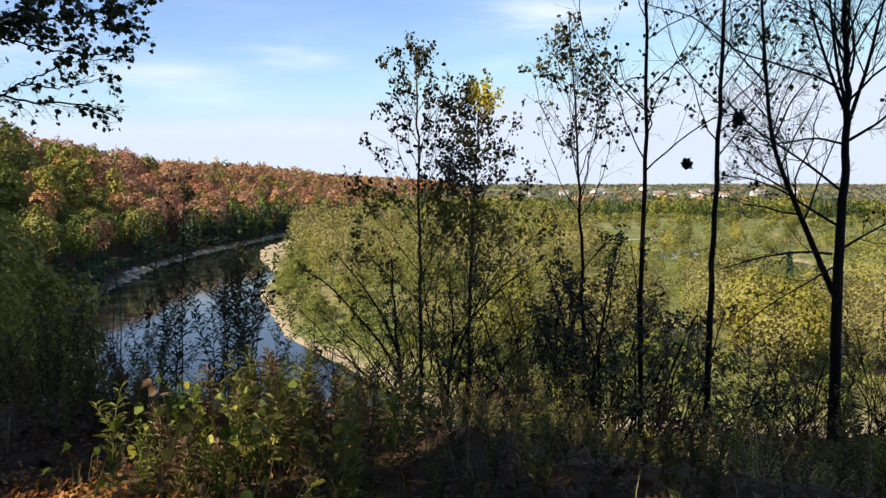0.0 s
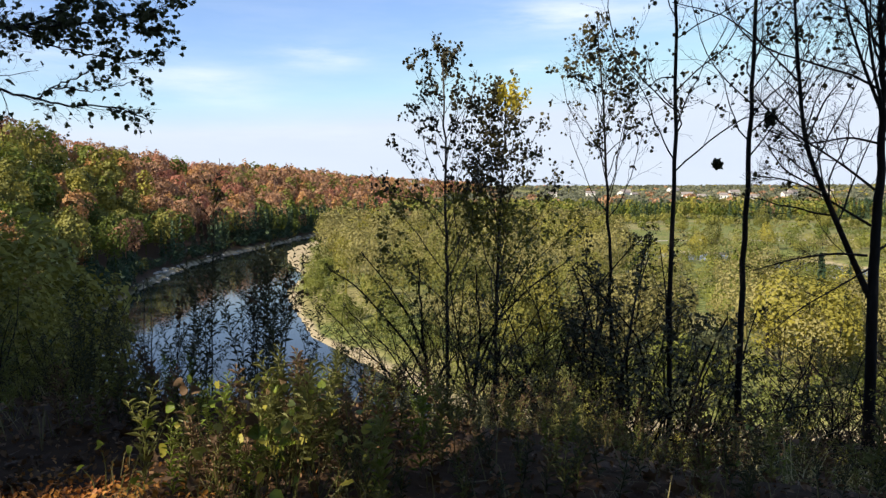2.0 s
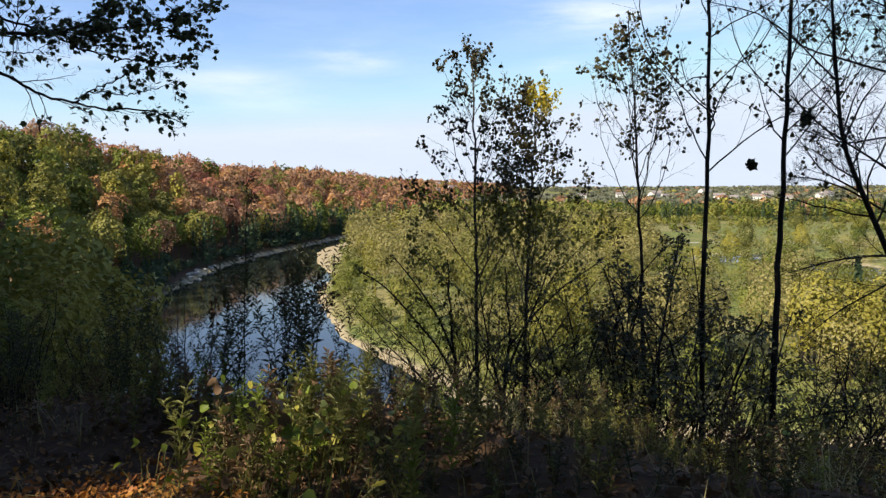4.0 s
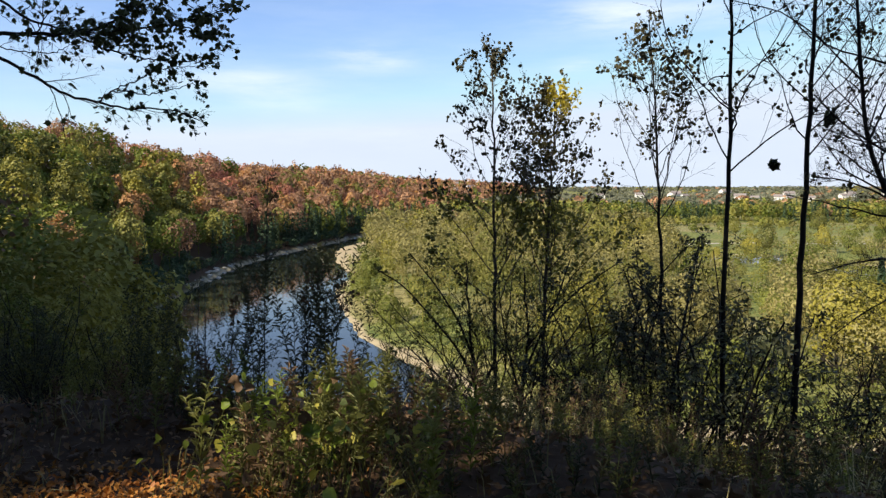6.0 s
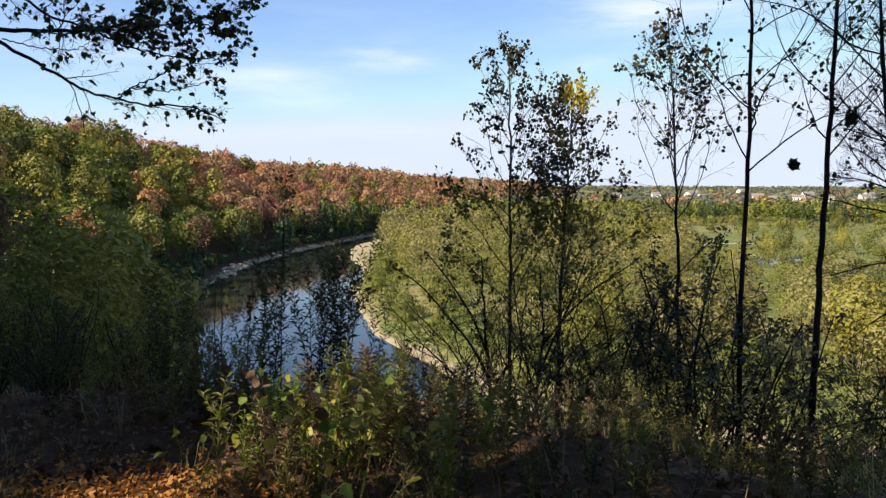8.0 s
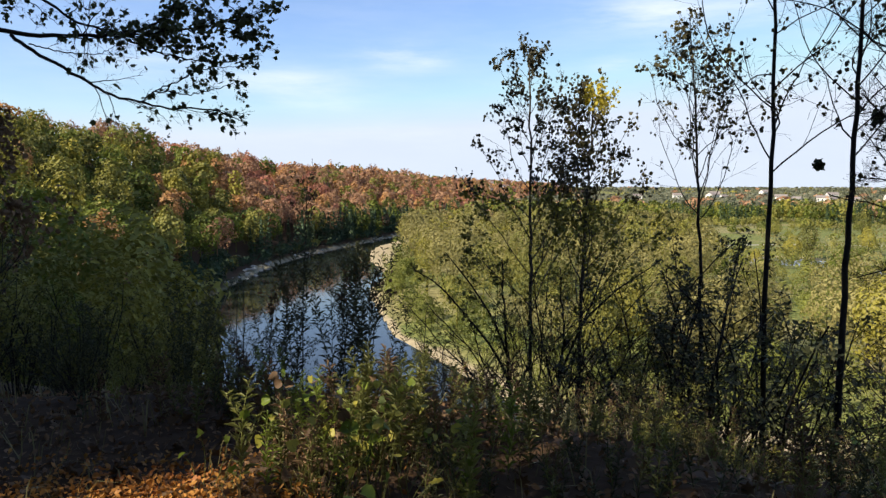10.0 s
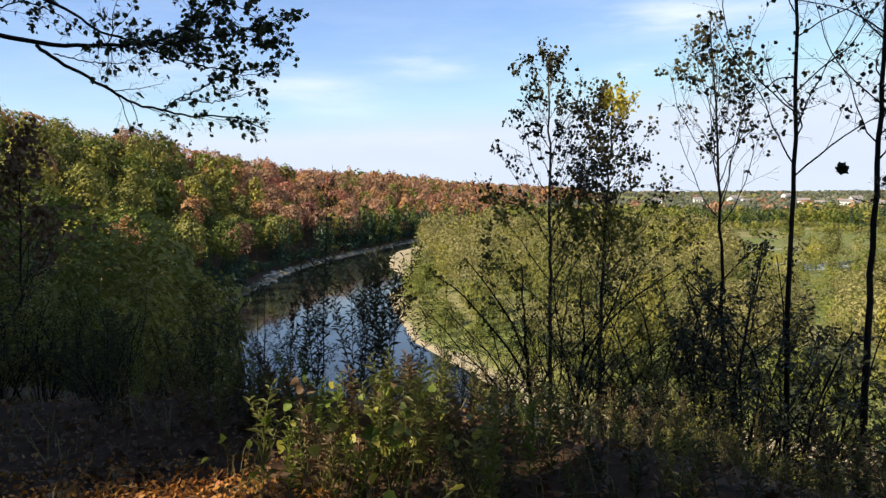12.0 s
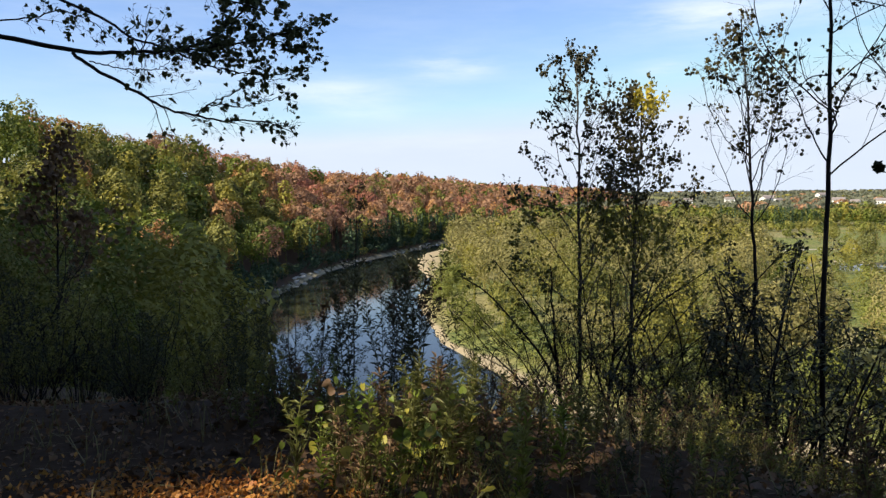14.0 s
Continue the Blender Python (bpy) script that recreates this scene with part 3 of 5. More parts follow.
def far_woods():
    rng = np.random.default_rng(31)
    pts = np.concatenate([scatter(32, -420, 60, 500, 900, 9.5), scatter(33, -700, 200, 900, 1900, 17)])
    x, y = pts[:, 0], pts[:, 1]
    foot = to_line(x, y, FOOT)
    pts = pts[inside(x, y, BLUFF) & (foot > 6) & (foot < 150 + 0.1 * y) & (np.degrees(np.arctan2(x, y)) > -28)]
    kinds = ("rust", "orange", "red", "olive", "green")
    mats = np.array(kinds)[rng.choice(5, len(pts), p=[0.54, 0.14, 0.12, 0.13, 0.07])]
    for k, m in enumerate(kinds):
        wood_stuff("far_woods", "distant %s autumn woods on the bluff" % m, pts[mats == m], m, 40 + k, 70, 2.2, 5.0, 6.2, 3.0, 7)


def plain_woods():
    """Woods, hedges and trees over the flat land to the horizon."""
    rng = np.random.default_rng(51)
    pts = np.concatenate([scatter(52, -80, 420, 520, 900, 13), scatter(53, -100, 900, 900, 1700, 24), scatter(54, -100, 1800, 1700, 3600, 48)])
    x, y = pts[:, 0], pts[:, 1]
    open_field = waves(x, y, 330, 7) > 0.16
    ok = ~inside(x, y, BLUFF) & ~open_field & ~((x > 30) & (y < 735)) & (np.degrees(np.arctan2(x, y)) < 36) & (to_line(x, y, OUTER + INNER, True) > 8)
    for hx, hy, _ in HOUSES:
        ok &= ~((np.abs(x - hx) < 26) & (y < hy + 15) & (y > hy - 190))
    pts = pts[ok]
    kinds = ("olive", "green", "willow", "conifer", "yellow", "rust")
    mats = np.array(kinds)[rng.choice(6, len(pts), p=[0.34, 0.26, 0.2, 0.08, 0.06, 0.06])]
    for k, m in enumerate(kinds):
        q = pts[mats == m]
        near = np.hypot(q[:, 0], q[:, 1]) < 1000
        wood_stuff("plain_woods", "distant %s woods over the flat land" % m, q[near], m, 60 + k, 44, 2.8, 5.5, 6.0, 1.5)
        # the first four kinds take the leaf colour with haze in it
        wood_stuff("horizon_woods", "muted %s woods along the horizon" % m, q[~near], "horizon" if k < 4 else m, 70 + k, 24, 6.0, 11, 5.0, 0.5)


def flat_woods():
    """Willows and bushes on the point inside the bend: the nearest are things, the rest joined by colour."""
    rng = np.random.default_rng(81)
    pts = scatter(82, -85, 330, 86, 480, 8.6)
    x, y = pts[:, 0], pts[:, 1]
    bank = to_line(x, y, OUTER + INNER, True)
    spit = (y > 290) & (y < 405) & (x < -45)
    ok = ~inside(x, y, OUTER + INNER) & ~inside(x, y, BLUFF) & (bank > np.where(spit, 15.0, 6.5 - 2.5 * (y > 130)))
    lots = rng.uniform(0, 1, len(x))
    meadow = ((x > 35 + 0.1 * y) & (y > 368) & (lots > 0.14)) | ((x > 55) & (y > 235) & (lots > 0.85))
    meadow |= (waves(x, y, 90, 13) > 0.4) & (y > 150) & (x < 60)
    rest, low = {k: [] for k in NAMES}, {k: [] for k in NAMES}
    for (px, py), b in zip(pts[ok & ~meadow], bank[ok & ~meadow]):
        u = rng.uniform()
        if b < 11 or u < 0.16:
            c, s = "bush", rng.uniform(0.5, 0.9)
        else:
            c = "willow" if u < 0.62 else ("olive" if u < 0.78 else ("bush" if u < 0.86 else ("yellow" if u < 0.93 else "olive")))
            s = rng.uniform(0.75, 1.1) * (1.35 if c == "bush" else 1.0)
        if px / py > 0.2 and py > 140:
            c, s = ("bush", "olive", "bush")[rng.integers(0, 3)], rng.uniform(0.3, 0.55)
            low[c if rng.uniform() < 0.8 else "willow"].append((px, py))
            continue
        if py < 124:
            plant(c, px, py, s, rng, "trees on the river flat")
        else:
            rest[c].append((px, py))
    for k, (c, q) in enumerate(rest.items()):
        big = (0.45, 1.0) if c == "bush" else (0.6, 1.2)
        rx, rz, st = {"willow": (6.2, 6.5, 2.5), "bush": (4.2, 4.2, 0.8)}.get(c, (4.8, 6.0, 3.5))
        wood_stuff("flat_woods", "%s trees crowding the river flat" % LABELS[c].split()[0], np.array(q), c, 85 + k, 430 if c == "willow" else 330, 0.9, rx, rz, st, 12, 0.6, big)
        wood_stuff("flat_bushes", "low %s bushes on the river flat" % LABELS[c].split()[0], np.array(low[c]), c, 885 + k, 190, 1.0, rx * 1.15, rz * 0.8, 0.2, 8, 0.65, (0.45, 0.85))
    hedge = scatter(84, 20, 420, 480, 645, 8.0)
    hedge = hedge[(waves(hedge[:, 0], hedge[:, 1] * 2.2, 120, 19) > 0.2) & (hedge[:, 0] > 0.12 * hedge[:, 1])]
    turn = rng.uniform(0, 1, len(hedge)) < 0.55
    wood_stuff("meadow_bushes", "olive bushes scattered over the meadow", hedge[turn], "olive", 991, 90, 1.5, 3.6, 3.2, 0.2, 7, 0.65, (0.4, 1.2))
    wood_stuff("meadow_bushes", "fresh green bushes scattered over the meadow", hedge[~turn], "bush", 992, 90, 1.5, 3.6, 3.0, 0.2, 7, 0.65, (0.4, 1.2))
    small = scatter(83, -90, 70, 86, 330, 4.4)
    sb = to_line(small[:, 0], small[:, 1], OUTER + INNER, True)
    small = small[(small[:, 1] < 290) & ~inside(small[:, 0], small[:, 1], OUTER + INNER) & ~inside(small[:, 0], small[:, 1], BLUFF) & (sb > 3.0) & ((small[:, 1] < 128) | (sb < 13))]
    wood_stuff("bank_bushes", "low fresh green bushes along the beach", small, "bush", 990, 130, 0.56, 3.2, 2.6, 0.1, 7, 0.6, (0.35, 0.8))
    plant("conifer", 70, 150, 0.95, rng, "trees on the river flat")
    for k, (tx, ty) in enumerate(((60, 170), (75, 200), (95, 190), (88, 235), (100, 255), (70, 270), (50, 230), (178, 230), (184, 270), (190, 200), (172, 312), (132, 338), (160, 345), (205, 300), (98, 212), (80, 222))):
        plant(("green", "olive", "conifer", "green", "bush", "yellow")[k % 6], tx, ty, rng.uniform(0.45, 0.8), rng, "trees on the river flat")
    for tx, ty in ((105, 330), (96, 318), (60, 360), (72, 372), (150, 356), (190, 372), (232, 384), (120, 425), (165, 430), (210, 452), (262, 420), (84, 440), (50, 400), (300, 440)):
        plant(("yellow", "olive", "bush", "olive", "willow")[rng.integers(0, 5)], tx, ty, rng.uniform(0.7, 1.15), rng, "trees on the meadow")


def spruce_rows():
    rng = np.random.default_rng(91)
    a = scatter(90, -135, -60, 285, 640, 4.4)
    d = to_line(a[:, 0], a[:, 1], FOOT)
    a = a[inside(a[:, 0], a[:, 1], BLUFF) & (d > 4.5) & (d < 15)]
    a = a[waves(a[:, 0], a[:, 1], 60, 18) > -0.25]
    b = [(72 + 2.6 * (k % 120) + rng.uniform(-2, 2), 652 + 14 * (k // 120) + rng.uniform(-6, 6)) for k in range(240)]
    b = [q for q in b if waves(np.array(q[0]), np.array(q[1]), 70, 17) > -0.05]
    conifer_stuff("spruce_row", "row of dark spruces along the river", a, 92, 130, 14)
    conifer_stuff("spruce_row", "belt of dark spruces behind the meadow", np.array(b), 93, 130, 15)
    belt = scatter(94, -30, 440, 655, 730, 9.5)
    kinds = ("green", "olive", "bush", "yellow", "rust")
    mats = np.array(kinds)[rng.choice(5, len(belt), p=[0.36, 0.3, 0.18, 0.08, 0.08])]
    for k, m in enumerate(kinds):
        wood_stuff("tree_belt", "belt of %s trees behind the meadow" % LABELS[m].split()[0], belt[mats == m], m, 95 + k, 70, 2.0, 5.0, 5.6, 1.2, 7)


bluff_woods()
foot_thicket()
flat_woods()
spruce_rows()
far_woods()
plain_woods()


# ================= unseen forest added behind and beside the ledge ====
def shade_forest():
    """Trees added out of view at the back of the ledge to keep it in shade."""
    rng = np.random.default_rng(101)
    pts = scatter(102, -56, 16, -34, 30, 5.2)
    x, y = pts[:, 0], pts[:, 1]
    az, r = np.degrees(np.arctan2(x, y)), np.hypot(x, y)
    ok = (r > 6.5) & (r < 48) & ((az < -51) | (az > 105)) & inside(x, y, BLUFF) & (to_line(x, y, FOOT) > 25) & (np.hypot(x + 13.2, y - 9.2) > 3.0)

    def in_beam(px, py, size):
        """Whether a crown would stand in the beams that reach the fallen leaves and the vines on the ledge."""
        for bx, by, bz in ((-2.1, 3.5, 0.1), (-1.1, 3.6, 0.45), (0.85, 14.4, 3.3)):
            for z in np.arange(2.0, 26.0, 0.5):
                run = (z - bz) / math.tan(SUN_EL)
                up = (z - 9.0 * size * 1.15) / (7.4 * size)
                if abs(up) < 1 and math.hypot(px - bx - run * math.sin(SUN_AZ), py - by - run * math.cos(SUN_AZ)) < 5.0 * size * math.sqrt(1 - up * up) + 0.1:
                    return True
        return False

    for px, py in pts[ok]:
        colour, size = ("green", "olive", "yellow", "olive")[rng.integers(0, 4)], rng.uniform(0.85, 1.2) * (1.2 if px < -20 else 1.0)
        while size > 0.5 and in_beam(px, py, size):
            size -= 0.1
        if size > 0.5:
            plant(colour, px, py, size, rng, "forest behind the ledge", 1.15, name="unseen_shade_tree")
    # added unseen trees with tall bare stems, so light slips in under their crowns
    back, side = Vector((math.sin(SUN_AZ), math.cos(SUN_AZ))), Vector((-math.cos(SUN_AZ), math.sin(SUN_AZ)))
    for k, (run, off, stem, rise, wide) in enumerate(((8.3, -4.5, 3.0, 2.4, 3.5), (8.3, -2.7, 3.5, 1.9, 1.9), (8.3, 2.7, 5.2, 3.0, 3.5), (8.6, 5.0, 5.4, 3.3, 3.5), (12.5, 3.4, 9.0, 3.3, 3.5), (12.0, 7.4, 8.0, 3.3, 3.5),
                                                      (18.0, 0.0, 15.5, 5.0, 4.0), (18.0, -2.8, 15.2, 5.4, 4.0), (21.0, 3.5, 15.0, 6.0, 4.0), (21.5, -2.9, 17.8, 5.0, 3.6))):
        p = Vector((-1.1, 3.6)) + back * run + side * off
        e = thing_tree("unseen_shade_tree", wood_tree(780 + k, "olive", wide, rise, stem, 1500, 0.52, lobe=14), LABELS["olive"], "forest behind the ledge")
        e.location = (p.x, p.y, height1(p.x, p.y))


# ================= growing limbs =================
POPLAR = [(0.0, -0.5), (0.34, -0.34), (0.46, 0.0), (0.26, 0.3), (0.0, 0.55), (-0.26, 0.3), (-0.46, 0.0), (-0.34, -0.34)]
MAPLE = [(0, -0.5), (0.12, -0.3), (0.5, -0.34), (0.3, -0.08), (0.6, 0.18), (0.26, 0.16), (0.0, 0.62), (-0.26, 0.16), (-0.6, 0.18), (-0.3, -0.08), (-0.5, -0.34), (-0.12, -0.3)]
LOBED = [(0, -0.5), (0.22, -0.36), (0.46, -0.22), (0.4, 0.02), (0.5, 0.2), (0.22, 0.26), (0.0, 0.58), (-0.22, 0.26), (-0.5, 0.2), (-0.4, 0.02), (-0.46, -0.22), (-0.22, -0.36)]
SCRAP = [(0, -0.5), (0.32, -0.1), (0.2, 0.35), (0.0, 0.6), (-0.3, 0.2), (-0.26, -0.2)]
HEART = [(0, -0.36), (0.2, -0.5), (0.44, -0.38), (0.5, -0.08), (0.34, 0.24), (0.0, 0.6), (-0.34, 0.24), (-0.5, -0.08), (-0.44, -0.38), (-0.2, -0.5)]


def leaf_shapes(rng, centres, size, normals, outline, spread=0.8, droop=0.3, along=None):
    """Leaves with a real outline, slightly cupped, as fans round a midpoint."""
    n, k = len(centres), len(outline)
    o = np.array(outline, float)
    size = np.broadcast_to(size, (n,)) * rng.uniform(0.65, 1.3, n)
    nor = unit(normals + spread * rng.normal(0, 1, (n, 3)))
    d = rng.normal(0, 1, (n, 3)) if along is None else along + 0.5 * rng.normal(0, 1, (n, 3))
    d[:, 2] -= droop
    d = unit(d - nor * np.sum(d * nor, 1, keepdims=True))
    s = np.cross(nor, d)
    S = size[:, None, None]
    cup = (np.abs(o[:, 0]) * 0.8 - o[:, 1] ** 2 * 0.5)[None, :, None] * rng.uniform(-0.4, 1, (n, 1, 1))
    rim = centres[:, None] + S * (o[None, :, 0, None] * s[:, None] + o[None, :, 1, None] * d[:, None] + cup * nor[:, None])
    v = np.concatenate([centres[:, None], rim], 1).reshape(-1, 3)
    b = np.arange(n)[:, None] * (k + 1)
    f = np.concatenate([b + [0, 1 + j, 1 + (j + 1) % k] for j in range(k)])
    return v, f


def grow(rng, p, d, length, r, level, spec, wood, sites):
    """A limb with side limbs; sites collects where leaves may sit, with the twig's direction."""
    steps = max(3, int(length / spec.get("seg", 0.22)))
    pts = wander(rng, p, d, length, steps, spec["wob"], spec["up"] if level else 0.0)
    rad = np.linspace(r, max(r * 0.3, 0.0022), len(pts))
    if level == 1:
        wood[0].append(Bag())
        tube(wood[0][-1], pts, rad, 5)
    else:
        tube(wood[0][0] if level == 0 else wood[1], pts, rad, (6, 5, 3, 3)[min(level, 3)])
    sub(rng, pts, rad, length, level, spec, wood, sites)


def sub(rng, pts, rad, length, level, spec, wood, sites):
    tan = unit(np.gradient(pts, axis=0))
    if level >= spec["leaf_level"]:
        for i in range(1, len(pts)):
            sites.append((pts[i], tan[i]))
    if level >= spec["levels"]:
        return
    kids = spec["kids"][level]
    for k in range(kids):
        t = spec["start"][level] + (0.97 - spec["start"][level]) * (k + rng.uniform(0.1, 0.9)) / kids
        i = min(int(t * (len(pts) - 1)), len(pts) - 2)
        q = pts[i] + (pts[i + 1] - pts[i]) * (t * (len(pts) - 1) - i)
        side = rng.normal(0, 1, 3)
        if level == 0:
            a = k * 2.4 + rng.uniform(-0.5, 0.5)
            side = np.array([np.cos(a), np.sin(a), 0])
        side = unit(side - tan[i] * np.dot(side, tan[i]))
        ang = spec["angle"][level] * rng.uniform(0.75, 1.25)
        d = tan[i] * np.cos(ang) + side * np.sin(ang)
        L = length * spec["ratio"][level] * (1.1 - 0.95 * (t - spec["start"][level]) / (1 - spec["start"][level])) * rng.uniform(0.7, 1.25)
        grow(rng, q, d, max(L, 0.12), rad[i] * spec.get("thin", 0.45), level + 1, spec, wood, sites)


def path_points(line, steps):
    """A smooth run of points through the few given ones."""
    line = np.asarray(line, float)
    t = np.linspace(0, 1, len(line)); u = np.linspace(0, 1, steps)
    out = np.stack([np.interp(u, t, line[:, k]) for k in range(3)], 1)
    for _ in range(2):
        out[1:-1] = 0.25 * out[:-2] + 0.5 * out[1:-1] + 0.25 * out[2:]
    return out


def young_tree(name, label, seed, line, r, spec, leaves, size, mat="poplar", bark="bark", yellow=None, leaf_from=-99.0, group="young trees on the slope", taper=0.25, limbs=(), outline=POPLAR, clusters=(), lit_below=-99.0, low_leaves=0):
    """A slender tree along a given trunk line, with grown branches and single leaves."""
    rng = np.random.default_rng(seed)
    wood, sites = [[Bag()], Bag()], []
    foot = height1(line[0][0], line[0][1]) - 0.06
    spec = dict(spec)
    if line[0][2] > foot:
        extra = (line[0][2] - foot) / (line[-1][2] - foot)
        spec["start"] = (extra + (1 - extra) * spec["start"][0],) + tuple(spec["start"][1:])
        line = path_points(line, 9).tolist()
        line = [(line[0][0], line[0][1], foot)] + line[1:]
    base = np.array(line[0], float)
    pts = path_points(np.array(line, float) - base, 26)
    pts[1:-1, :2] += rng.normal(0, min(0.012, r * 0.25), (24, 2))
    rad = np.linspace(r, r * taper, 26)
    rad[:2] *= (1.35, 1.12)
    tube(wood[0][0], pts, rad, 9)
    length = float(np.sum(np.linalg.norm(np.diff(pts, axis=0), axis=1)))
    sub(rng, pts, rad, length, 0, spec, wood, sites)
    for limb, lr in limbs:
        lp = path_points(np.array(limb, float) - base, 18)
        la = np.linspace(lr, lr * 0.35, 18)
        wood[0].append(Bag())
        tube(wood[0][-1], lp, la, 8)
        run = float(np.sum(np.linalg.norm(np.diff(lp, axis=0), axis=1)))
        few = (max(5, int(spec["kids"][0] * min(run / 3.0, 1.0))),) + tuple(spec["kids"][1:])
        sub(rng, lp, la, max(run, 1.4), 0, {**spec, "kids": few, "start": (0.22,) + tuple(spec["start"][1:])}, wood, sites)
    e = new(name)
    e.location = base
    part("trunk", wood[0][0].mesh("trunk", M[bark], True), e)
    for limb_bag in wood[0][1:]:
        part("branch", limb_bag.mesh("branch", M[bark], True), e)
    part("twig", wood[1].mesh("twig", M[bark]), e)
    if leaves and sites:
        s = [q for q in sites if q[0][2] + base[2] > leaf_from]
        pick = np.repeat(rng.integers(0, len(s), leaves // 3 + 1), 3)[:leaves]
        c = np.array([s[i][0] for i in pick]) + rng.normal(0, size * 0.75, (leaves, 3))
        nrm = np.concatenate([rng.normal(0, 1, (leaves, 2)), np.full((leaves, 1), 0.3)], 1)
        gold = np.zeros(leaves, bool)
        if yellow:
            gold = (np.linalg.norm((c + base - np.array(yellow[0])) / np.array(yellow[1]), axis=1) < 1)
        # leaves under this height get a lighter colour, as if lit
        under = ~gold & (c[:, 2] + base[2] < lit_below)
        for sel, m, nm, lb in ((~gold & ~under, mat, "leaves", ""), (under, "olive", "lower_leaves", "lower leaves in a lighter, lit-looking olive"), (gold, "poplar_yellow", "yellow_leaves", "sunlit yellow leaves at the tip")):
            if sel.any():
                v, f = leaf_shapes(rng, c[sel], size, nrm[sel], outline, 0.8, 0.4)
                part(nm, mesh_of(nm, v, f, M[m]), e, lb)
    # more low leaves, yellow-green in place of sunlight on them
    if low_leaves:
        s = [q for q in sites if leaf_from < q[0][2] + base[2] < lit_below]
        c = np.array([s[i][0] for i in rng.integers(0, len(s), low_leaves)]) + rng.normal(0, size, (low_leaves, 3))
        v, f = leaf_shapes(rng, c, size, rng.normal(0, 1, (low_leaves, 3)), outline, 0.8, 0.4)
        part("lower_leaves", mesh_of("lower_leaves", v, f, M["yellow"]), e, "lower leaves in yellow-green that stands for light on them", "stuff")
    for cx, cy, cz, cr in clusters:
        c = np.array([(cx, cy, cz)]) - base + rng.normal(0, cr * 0.5, (110, 3))
        v, f = leaf_shapes(rng, c, size * 1.1, rng.normal(0, 1, (110, 3)), outline, 0.8, 0.4)
        part("withered_tuft", mesh_of("withered_tuft", v, f, M["maple"]), e, "tangled clump of dark withered leaves", "stuff")
    return tagged(e, label, "tree", group)


UPRIGHT = dict(levels=3, kids=(28, 7, 3), start=(0.3, 0.15, 0.2), angle=(0.68, 0.6, 0.7), ratio=(0.31, 0.42, 0.5), wob=0.14, up=0.06, leaf_level=1, thin=0.4)
OPEN = dict(levels=3, kids=(24, 7, 4), start=(0.28, 0.15, 0.2), angle=(0.75, 0.65, 0.8), ratio=(0.26, 0.42, 0.5), wob=0.16, up=0.05, leaf_level=1, thin=0.42)
SPARSE = dict(levels=3, kids=(20, 6, 3), start=(0.36, 0.2, 0.3), angle=(0.8, 0.65, 0.8), ratio=(0.15, 0.45, 0.5), wob=0.17, up=0.05, leaf_level=1, thin=0.36)


